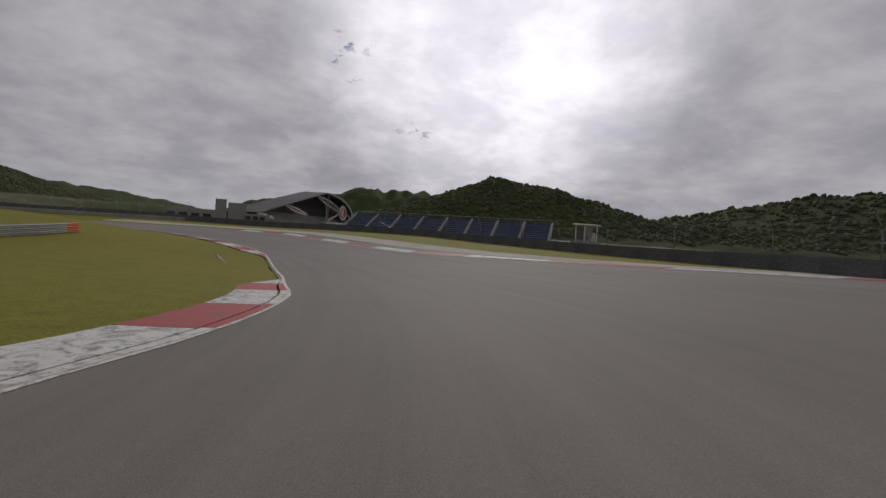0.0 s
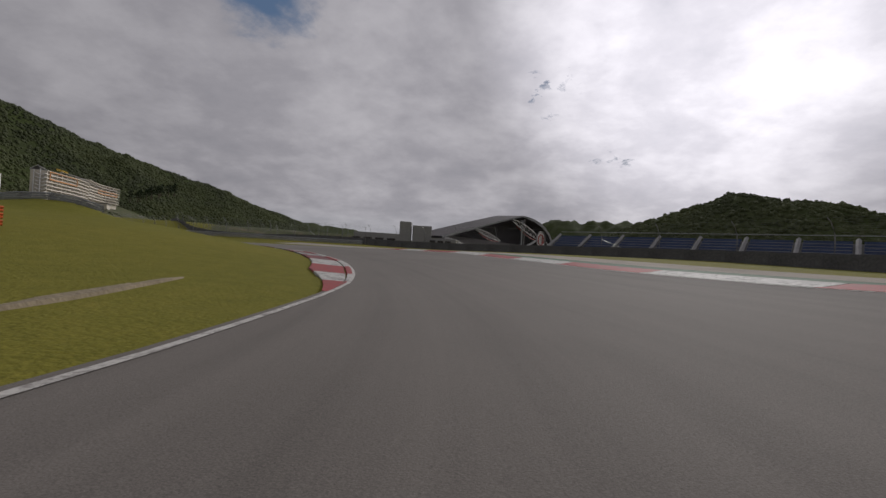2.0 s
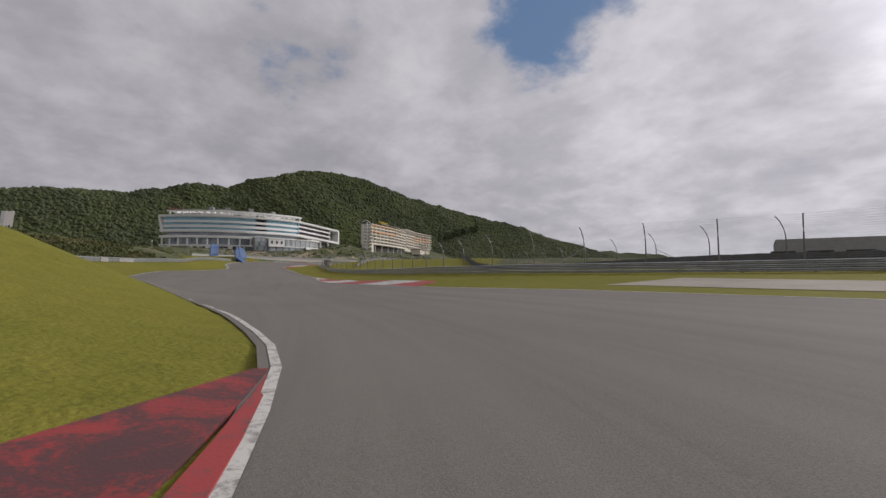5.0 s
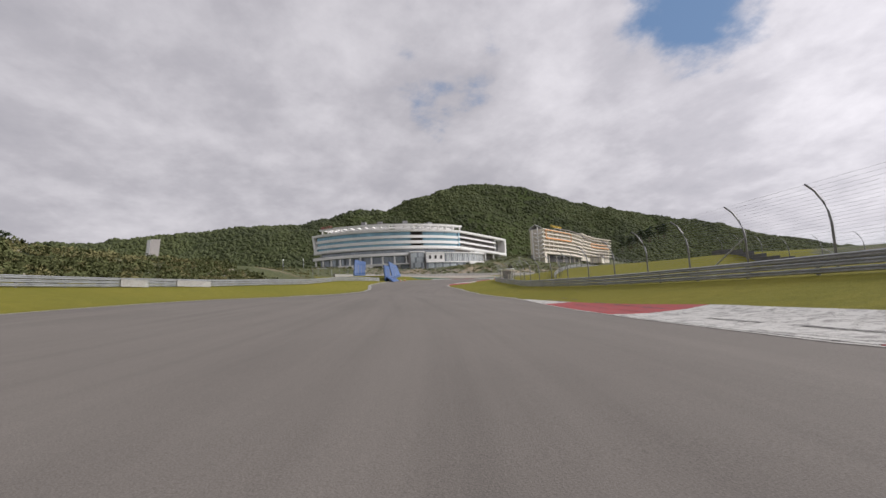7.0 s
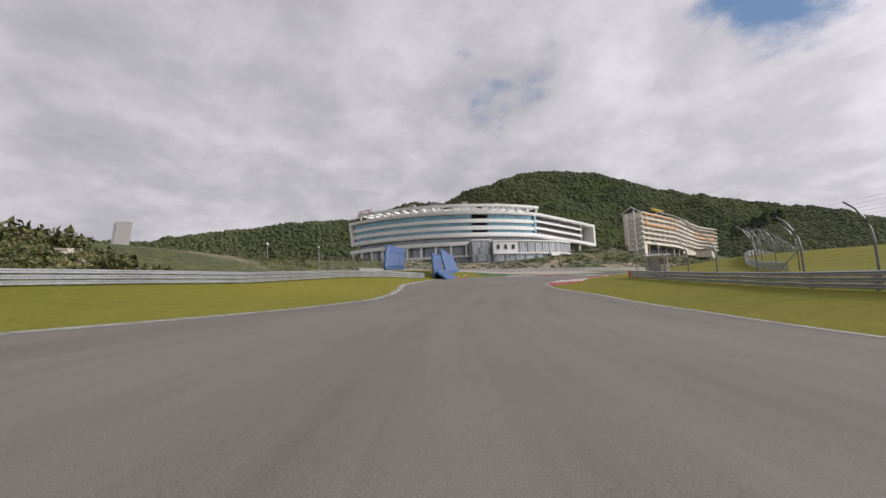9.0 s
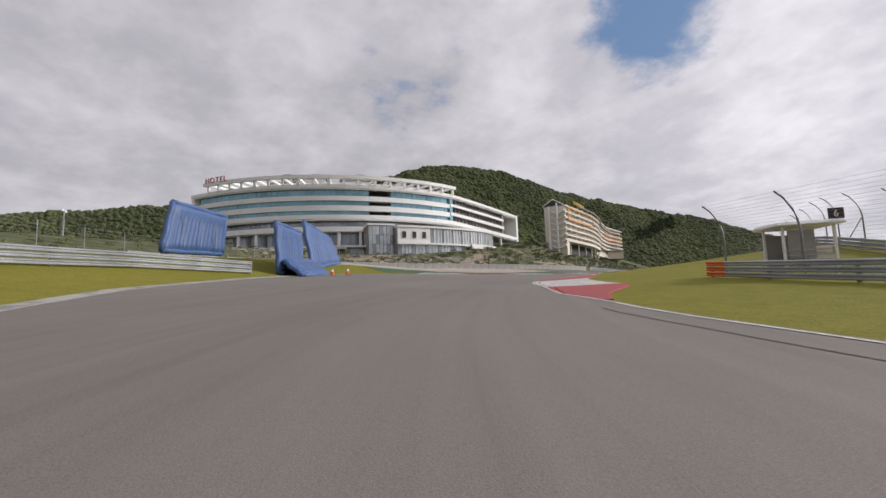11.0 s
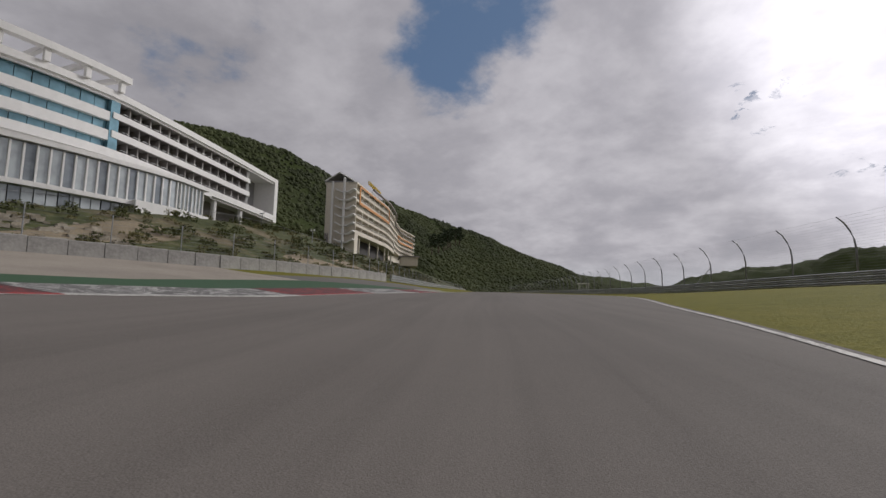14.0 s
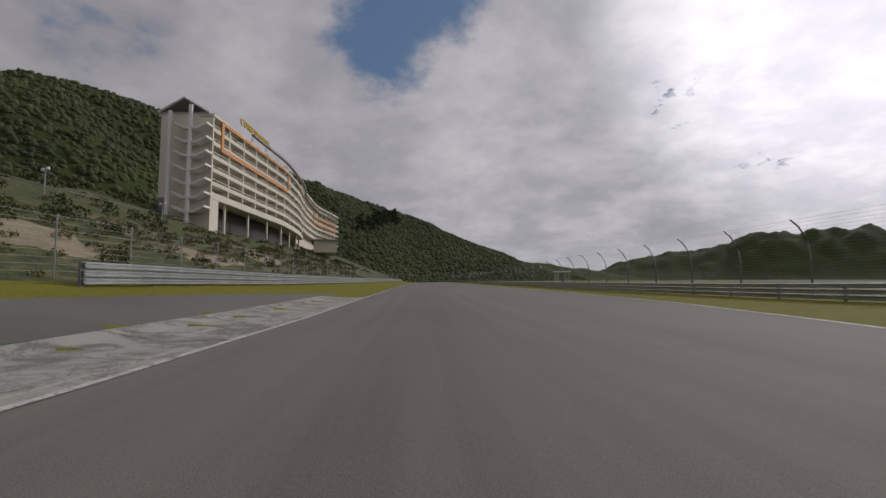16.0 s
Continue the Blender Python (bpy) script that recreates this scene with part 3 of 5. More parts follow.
def debris_fence(pts, lean, label, height=3.9, brace=9):
    """Posts whose tops bend towards the track, with taut wires between them."""
    own = thing("debris_fence", label, "fence", pts[len(pts) // 2], "catch fences round the track")
    o = Vector(pts[len(pts) // 2])
    curve = [(0.0, 0.0), (0.0, height * 0.55), (0.08, height * 0.68), (0.28, height * 0.80), (0.62, height * 0.92), (1.05, height)]
    tops = []
    post = Shape().tube([(x, 0, z) for x, z in curve], [0.055, 0.055, 0.052, 0.05, 0.045, 0.04], 6).mesh("post")
    for i, p in enumerate(pts):
        d = (pts[min(i + 1, len(pts) - 1)] - pts[max(i - 1, 0)]).to_2d().normalized()
        n = Vector((d.y, -d.x)) * lean
        q = part("post", post, STEEL_DARK, own, smooth=True)
        q.matrix_basis = Matrix.Translation(p - o) @ Matrix.Rotation(math.atan2(n.y, n.x), 4, "Z")
        if brace and i % brace == 4 and i + 1 < len(pts):
            e = pts[i + 1] - p
            part("brace", Shape().tube([(0, 0, height * 0.55), tuple(e * 0.8)], 0.04, 6), STEEL, own, "slanting tube brace").matrix_basis = Matrix.Translation(p - o)
        tops.append((p - o, n))
    wires = Shape()
    levels = [(np.interp(z, [c[1] for c in curve], [c[0] for c in curve]), z) for z in np.linspace(0.4, height - 0.03, 24)]
    for x, z in levels:
        line = [p + Vector((n.x * x, n.y * x, z)) for p, n in tops]
        wires.add([v + Vector((0, 0, dz)) for v in line for dz in (-0.004, 0.004)], [(2 * i, 2 * i + 2, 2 * i + 3, 2 * i + 1) for i in range(len(line) - 1)])
    tagged(part("wire_mesh", wires, WIRE, own, "thin horizontal fence wires"), kind="stuff")
    return own


def low_fence(pts, label, height=2.4):
    """Thin straight posts with a wire mesh."""
    own = thing("mesh_fence", label, "fence", pts[len(pts) // 2], "mesh fences behind the barriers")
    o = Vector(pts[len(pts) // 2])
    post = Shape().tube([(0, 0, 0), (0, 0, height)], 0.032, 6).mesh("post")
    for p in pts:
        part("post", post, STEEL, own).matrix_basis = Matrix.Translation(p - o)
    wires = Shape()
    for z in np.linspace(0.3, height - 0.05, 9):
        line = [p - o + Vector((0, 0, z)) for p in pts]
        wires.add([v + Vector((0, 0, dz)) for v in line for dz in (-0.005, 0.005)], [(2 * i, 2 * i + 2, 2 * i + 3, 2 * i + 1) for i in range(len(line) - 1)])
    tagged(part("wire_mesh", wires, WIRE, own, "thin fence wires"), kind="stuff")
    return own


right_two = [(106, -34), (120, -26), (135, -19), (150, -17), (175, -17.5), (205, -17.5), (221, -17.3), (231, -15.8), (240, -13.2), (250.2, -10.4)]
guard_rail(line_of(right_two, 4.0)[::-1], 1, "triple steel guard rail with an orange end", end="orange")
debris_fence(line_of([(s, d - 1.0) for s, d in right_two], 5.0), -1, "tall catch fence with bent steel posts")
right_three = [(238, -25), (262, -23), (290, -22), (330, -20.5), (640, -20.5)]
guard_rail(line_of(right_three, 4.0), -1, "long triple steel guard rail along the straight")
debris_fence(line_of([(s, d - 1.0) for s, d in right_three], 5.4), -1, "long catch fence with bent steel posts", 4.3)
left_two = [(119, 27), (150, 29.5), (190, 25), (215, 17.4), (224, 17.6), (232, 18.7), (240, 18.6), (245, 17.7), (248.5, 17.0)]
guard_rail(line_of(left_two, 4.0), 1, "triple steel guard rail in front of a scrubby bank")
guard_rail(line_of([(109, 11), (112, 15.8), (118.7, 26.6)], 2.5), -1, "triple steel guard rail on the crest of the grass")


def rail_panel(a, b):
    """A grey slab set in front of the guard rail between two stations."""
    p, q = (spot(v, float(np.interp(v, *zip(*left_two))) - 0.14) for v in (a, b))
    d = q - p
    own = part("barrier_panel", Shape().box((0, 0, 0.36), (d.length, 0.07, 0.62)).box((0, 0, 0.69), (d.length, 0.10, 0.04)), BLOCK)
    own.matrix_basis = Matrix.Translation((p + q) / 2) @ Matrix.Rotation(math.atan2(d.y, d.x), 4, "Z")
    tagged(own, "plain grey concrete panel in front of the guard rail", "barrier", "panels on the guard rail")


rail_panel(186.5, 190.2)
rail_panel(193.5, 198.0)
guard_rail(line_of([(325.5, 11.5), (345, 11.0), (640, 11.0)], 4.0), 1, "triple steel guard rail along the bank")
low_fence(line_of([(240, 31.5), (250, 34.5), (272, 35.5), (288, 27.5), (300, 20.5), (312, 16), (322, 13.6), (345, 12.8), (640, 12.8)], 4.0), "wire mesh fence with slim posts behind the wall")
guard_rail(line_of([(38, 24), (46.4, 19.6), (54.6, 15.3)], 2.0)[::-1], -1, "short guard rail with an orange end on the grass", end="orange")


def block_wall(points):
    own = thing("block_wall", "row of pale weathered concrete barrier blocks", "wall", spot(*points[len(points) // 2]))
    o = own.matrix_basis.translation.copy()
    pts = line_of(points, 1.64)
    blk = Shape().add([(-0.80, -0.35, -0.2), (0.80, -0.35, -0.2), (0.80, 0.35, -0.2), (-0.80, 0.35, -0.2), (-0.80, -0.30, 0.78), (0.80, -0.30, 0.78), (0.80, 0.30, 0.78), (-0.80, 0.30, 0.78),
                       (-0.77, -0.24, 0.83), (0.77, -0.24, 0.83), (0.77, 0.24, 0.83), (-0.77, 0.24, 0.83)],
                      [(0, 1, 5, 4), (1, 2, 6, 5), (2, 3, 7, 6), (3, 0, 4, 7), (4, 5, 9, 8), (5, 6, 10, 9), (6, 7, 11, 10), (7, 4, 8, 11), (8, 9, 10, 11)]).mesh("block")
    for a, b in zip(pts, pts[1:]):
        d = b - a
        q = part("block", blk, BLOCK, own)
        q.matrix_basis = Matrix.Translation((a + b) / 2 - o + Vector((0, 0, random.uniform(-0.03, 0.02)))) @ Matrix.Rotation(math.atan2(d.y, d.x) + random.uniform(-0.02, 0.02), 4, "Z")


block_wall([(248, 32.5), (258, 33.4), (272, 33.7), (288, 25.7), (300, 18.7), (312, 14.2), (321.5, 11.9), (324, 11.6)])


# ---- hotel ----
def arc_through(a, b, c):
    """Points, normals out of the bulge and length along the circle through three plan points."""
    ax, ay, bx, by, cx, cy = *a, *b, *c
    d = 2 * (ax * (by - cy) + bx * (cy - ay) + cx * (ay - by))
    ux = ((ax * ax + ay * ay) * (by - cy) + (bx * bx + by * by) * (cy - ay) + (cx * cx + cy * cy) * (ay - by)) / d
    uy = ((ax * ax + ay * ay) * (cx - bx) + (bx * bx + by * by) * (ax - cx) + (cx * cx + cy * cy) * (bx - ax)) / d
    r = math.hypot(ax - ux, ay - uy)
    t0, tm, t1 = (math.atan2(y - uy, x - ux) for x, y in (a, b, c))
    t0, t1 = (t - math.tau * round((t - tm) / math.tau) for t in (t0, t1))
    return lambda u, off=0.0: Vector((ux + (r + off) * math.cos(t0 + (t1 - t0) * u), uy + (r + off) * math.sin(t0 + (t1 - t0) * u)))


def curved_slab(line, u0, u1, z0, z1, front, back, n=None):
    """A bent wall or slab: from the front to the back offset, between two heights."""
    n = n or max(2, int(abs(u1 - u0) * 48))
    us = [u0 + (u1 - u0) * k / n for k in range(n + 1)]
    sh = Shape()
    for k, u in enumerate(us):
        f, b = line(u, front), line(u, back)
        sh.v += [(f.x, f.y, z0), (f.x, f.y, z1), (b.x, b.y, z1), (b.x, b.y, z0)]
    for k in range(n):
        i, j = 4 * k, 4 * k + 4
        sh.f += [(i, j, j + 1, i + 1), (i + 1, j + 1, j + 2, i + 2), (i + 2, j + 2, j + 3, i + 3), (i + 3, j + 3, j, i)]
    sh.f += [(0, 1, 2, 3), (4 * n + 3, 4 * n + 2, 4 * n + 1, 4 * n)]
    return sh


def letters(text, size, mat, parent, at, turn, depth=0.12):
    """Raised letters, each a mesh of its own, standing along +x of the turn."""
    x = 0.0
    for ch in text:
        cu = bpy.data.curves.new("letter", "FONT")
        cu.body, cu.size, cu.extrude = ch, size, depth
        tmp = bpy.data.objects.new("letter", cu)
        me = bpy.data.meshes.new_from_object(tmp)
        bpy.data.objects.remove(tmp)
        bpy.data.curves.remove(cu)
        wide = max((v.co.x for v in me.vertices), default=0.3 * size)
        q = part("letter", me, mat, parent)
        q.matrix_basis = Matrix.Translation(at) @ Matrix.Rotation(turn, 4, "Z") @ Matrix.Translation((x, 0, 0)) @ Matrix.Rotation(math.pi / 2, 4, "X")
        x += wide + 0.14 * size


def hotel():
    front = arc_through((-297.6, 132.8), (-272.6, 171.6), (-275.8, 193.4))

    def bow(u, off=0.0):
        v = u / 0.62
        return front(v - 0.13 * v * (1 - v), off)

    wing = [bow(0.62), bow(0.62) + (bow(0.62) - bow(0.60)).normalized() * 13.0, Vector((-288.8, 222.0))]

    def line(u, off=0.0):
        """The bowed front, running out into a nearly straight far wing."""
        if u <= 0.62:
            return bow(u, off)
        v = (u - 0.62) / 0.325
        a, b = wing[0].lerp(wing[1], v), wing[1].lerp(wing[2], v)
        d = (b - a).normalized()
        return a.lerp(b, v) + Vector((d.y, -d.x)) * off

    own = thing("hotel", "white curved hotel with teal glass bands on a bank", "hotel", (0, 0, 0))
    put = lambda name, sh, mat, label="", under=None: part(name, sh, mat, under or own, label)
    span = 0.048, 0.945

    def bent(u0, u1, z0, z1, front, back, n=None):
        """A slab of the house; its far wing steps gently down the hill."""
        sh = curved_slab(line, u0, u1, z0, z1, front, back, n)
        steps = len(sh.v) // 4
        for q in range(len(sh.v)):
            u = u0 + (u1 - u0) * (q // 4) / (steps - 1)
            x, y, z = sh.v[q]
            sh.v[q] = (x, y, z - 2.0 * max(0.0, u - 0.62) / 0.325)
        return sh

    put("core", bent(0.06, 0.88, 9.0, 25.8, -2.6, -20), GREYCLAD, "grey inner walls")
    put("roof_slab", bent(*span, 25.75, 26.5, 0.7, -18), WHITE, "thick white roof edge")
    put("roof_fascia", bent(*span, 25.45, 25.8, 0.45, 0.1), WHITE)
    put("floor_slab", bent(*span, 18.75, 19.7, 0.7, -18), WHITE, "thick white slab")
    put("floor_fascia", bent(*span, 18.45, 18.8, 0.4, 0.0), WHITE)
    # end frames: the near one leans, the far one is a deep grey box
    pts = []
    for zz, shift in ((18.45, 0.006), (26.5, -0.010)):
        for uu, off in ((span[0] + shift, 0.72), (span[0] + 0.010 + shift, 0.72), (span[0] + 0.010 + shift, -16), (span[0] + shift, -16)):
            q = line(uu, off)
            pts.append((q.x, q.y, zz))
    put("end_wall", Shape().add(pts, [(0, 3, 2, 1), (4, 5, 6, 7), (0, 1, 5, 4), (1, 2, 6, 5), (2, 3, 7, 6), (3, 0, 4, 7)]), WHITE, "leaning white end frame")
    put("end_wall", bent(0.937, 0.946, 18.45, 26.5, 0.72, -16, 1), WHITE, "white end frame")
    put("end_recess", bent(0.875, 0.937, 19.7, 25.75, -3.4, -3.7, 3), CONCRETE, "plain grey wall of the end recess")
    put("side_recess", bent(0.868, 0.874, 19.7, 25.75, 0.1, -3.4, 1), CONCRETE)
    rows = ((19.7, 20.7), (21.85, 22.95), (24.0, 25.5))
    for k, (za, zb) in enumerate(rows):
        for a, b in ((0.062, 0.435), (0.477, 0.612)):
            n = int((b - a) * 92)
            for j in range(n):
                ua, ub = a + (b - a) * j / n, a + (b - a) * (j + 1) / n - 0.0006
                put("pane", bent(ua, ub, za, zb, -0.15 - 0.03 * ((j * 7 + k) % 3), -0.3, 1), GLASS_BLUE)
        put("loggia", bent(0.436, 0.476, za, zb, -1.9, -2.2, 3), DARK, "dark brown loggia wall")
        put("loggia_rail", bent(0.436, 0.476, za, za + 0.12, 0.1, 0.0, 2), STEEL)
        if k:
            zc = rows[k - 1][1]
            put("spandrel", bent(0.060, 0.614, zc, za, 0.35, -0.7), WHITE, "white spandrel band")
            put("balcony_front", bent(0.614, 0.872, zc + 0.45, za + 0.1, 0.5, 0.3), WHITE, "white balcony front")
            # grey, not white like the front: underside shade painted into the slab
            put("balcony_slab", bent(0.614, 0.872, zc + 0.5, zc + 0.7, 0.3, -2.4), GREYCLAD)
        m = 15
        for j in range(m + 1):
            u = 0.622 + 0.245 * j / m
            # partitions greyed as well, to paint the balcony recesses darker
            put("partition", bent(u, u + 0.0018, za, zb + 0.45 if k < 2 else zb, 0.0, -2.5, 1), GREYCLAD)
            if j < m:
                put("window", bent(u + 0.003, u + 0.0145, za + 0.05, zb + 0.3 if k < 2 else zb, -1.9, -2.1, 1), GLASS_GREY if (j + k) % 3 == 0 else DARK)
                put("balcony_rail", bent(u + 0.003, u + 0.0160, za + 0.30, za + 0.34, 0.42, 0.38, 1), STEEL)
    put("end_glass", bent(0.612, 0.620, 19.7, 25.5, 0.38, -2.2, 1), GLASS_BLUE, "strip of dark blue glass")
    # pergola on the roof
    put("roof_beam", bent(0.09, 0.625, 27.75, 28.5, 1.4, 0.5), WHITE, "white pergola ring beam")
    put("roof_beam", bent(0.09, 0.625, 27.75, 28.4, -5.2, -5.9), WHITE, "white pergola ring beam")
    for j in range(19):
        u = 0.10 + 0.515 * j / 18
        put("pergola_bar", bent(u, u + 0.004, 27.8, 28.3, 0.5, -5.2, 1), WHITE)
        put("pergola_post", bent(u, u + 0.004, 26.5, 27.75, 1.1, 0.6, 1), WHITE)
    for a, b, h in ((0.20, 0.27, 2.4), (0.27, 0.345, 3.3), (0.385, 0.45, 2.9), (0.49, 0.57, 2.3), (0.72, 0.75, 1.0)):
        q = put("roof_house", bent(a, b, 26.5, 26.5 + h, -7, -14), WHITE, "white plant room")
        put("roof_cap", bent(a - 0.006, b + 0.006, 26.5 + h, 26.8 + h, -6.5, -14.5), GREYCLAD, "", q)
    for u, h in ((0.235, 1.4), (0.31, 1.2), (0.42, 1.3), (0.53, 0.9)):
        put("roof_unit", bent(u, u + 0.02, 28.8, 29.0 + h + 1.0, -8, -10, 1), CONCRETE)
    # recessed storey, podium roof, glazed podium with columns, white base wall
    put("storey_wall", bent(0.07, 0.62, 16.8, 18.6, -1.7, -2.6), GREYCLAD)
    for j in range(44):
        u = 0.072 + 0.535 * j / 44
        put("pane", bent(u, u + 0.0112, 16.9, 18.45, -1.45, -1.65, 1), GLASS_GREY)
    put("podium_roof", bent(0.055, 0.60, 15.8, 16.9, 1.6, -2.6), WHITE, "white podium roof edge")
    for j in range(30):
        u = 0.072 + 0.35 * j / 30
        put("pane", bent(u, u + 0.0107, 12.6, 15.8, -0.9, -1.1, 1), GLASS_GREY)
    for j in range(10):
        u = 0.066 + 0.35 * j / 9
        c = line(u, 1.0)
        put("column", Shape().tube([(c.x, c.y, 12.3), (c.x, c.y, 15.9)], 0.36, 10), WHITE)
    put("podium_wall", bent(0.058, 0.425, 8.0, 12.6, 1.5, -2.4), WHITE, "white podium wall")
    put("podium_step", bent(0.056, 0.425, 12.35, 12.75, 1.7, 1.3), WHITE)
    for a, b, z, t in ((0.135, 0.185, 10.9, 11.8), (0.21, 0.222, 10.6, 11.9), (0.243, 0.255, 10.6, 11.9), (0.305, 0.335, 11.2, 11.9), (0.352, 0.366, 10.2, 12.0), (0.374, 0.388, 10.2, 12.0)):
        q = put("window", bent(a, b, z, t, 1.62, 1.4, 1), DARK)
        put("window_sill", bent(a - 0.001, b + 0.001, z - 0.12, z, 1.7, 1.45, 1), CONCRETE, "", q)
    put("entrance_canopy", bent(0.39, 0.425, 12.0, 12.4, 4.5, 1.3, 2), WHITE)
    put("entrance_glass", bent(0.395, 0.424, 9.0, 12.0, 3.0, 2.8, 2), GLASS_GREY)
    # glazed stair block
    put("stair_block", bent(0.4215, 0.460, 8.0, 16.2, 7.7, -2.4), GREYCLAD)
    put("stair_roof", bent(0.420, 0.462, 16.2, 16.6, 8.2, -2.4), WHITE)
    for j in range(7):
        for k in range(4):
            u, za = 0.4218 + 0.0055 * j, 8.3 + 1.97 * k
            put("pane", bent(u, u + 0.0050, za, za + 1.88, 8.0 - 0.04 * ((j + k) % 2), 7.8, 1), GLASS_PALE if (j * 3 + k) % 4 else GLASS_GREY)
    # white hall with three square windows, ribbed glazing, glass below
    put("hall_body", bent(0.461, 0.66, 8.0, 15.6, 9.6, -2.4), GREYCLAD)
    put("hall_roof", bent(0.461, 0.665, 15.6, 16.0, 10.4, -2.4), WHITE)
    put("hall_wall", bent(0.461, 0.512, 12.3, 15.6, 10.2, 9.5), WHITE, "white hall wall")
    put("hall_ledge", bent(0.461, 0.60, 12.0, 12.4, 10.5, 9.5), WHITE)
    for j in range(3):
        u = 0.468 + 0.0155 * j
        put("window", bent(u, u + 0.0055, 13.4, 14.7, 10.3, 10.1, 1), DARK)
    for j in range(25):
        u = 0.5135 + 0.0058 * j
        put("pane", bent(u, u + 0.0049, 12.4 if u < 0.60 else 10.6, 15.5, 10.0, 9.7, 1), GLASS_PALE if j % 3 else GLASS_GREY)
        put("mullion", bent(u + 0.0049, u + 0.0058, 12.4 if u < 0.60 else 10.6, 15.5, 10.15, 9.7, 1), WHITE)
    for j in range(26):
        u = 0.4615 + 0.0054 * j
        put("pane", bent(u, u + 0.0048, 9.0, 12.0, 9.9 - 0.03 * (j % 2), 9.7, 1), GLASS_PALE if j % 4 else GLASS_GREY)
    put("hall_wall", bent(0.585, 0.66, 8.0, 12.5, 10.9, 9.5), WHITE, "low white wall")
    put("wing_roof", bent(0.655, 0.72, 16.6, 17.2, 6.0, -2.4), WHITE)
    put("wing_glass", bent(0.662, 0.70, 11.0, 16.6, 4.0, 3.8, 2), GLASS_GREY)
    put("wing_wall", bent(0.70, 0.87, 9.0, 18.6, -3.0, -3.4), GREYCLAD, "grey undercroft wall")
    for u in (0.70, 0.735, 0.80, 0.86):
        c = line(u, -0.2)
        put("column", Shape().tube([(c.x, c.y, 7), (c.x, c.y, 17.9)], 0.4, 10), WHITE)
    put("terrace_wall", bent(0.06, 0.62, 6.0, 9.4, 15, 13.6), CONCRETE, "grey stone terrace wall")
    put("terrace_floor", bent(0.06, 0.62, 8.9, 9.3, 13.6, -2.0), CONCRETE)
    p, q = line(0.098, 1.45), line(0.16, 1.45)
    sign = thing("sign", "red hotel lettering on the roof edge", "sign", (p.x, p.y, 28.3))
    letters("HOTEL", 1.75, SIGN_RED, sign, (0, 0, 0), math.atan2(q.y - p.y, q.x - p.x))


hotel()


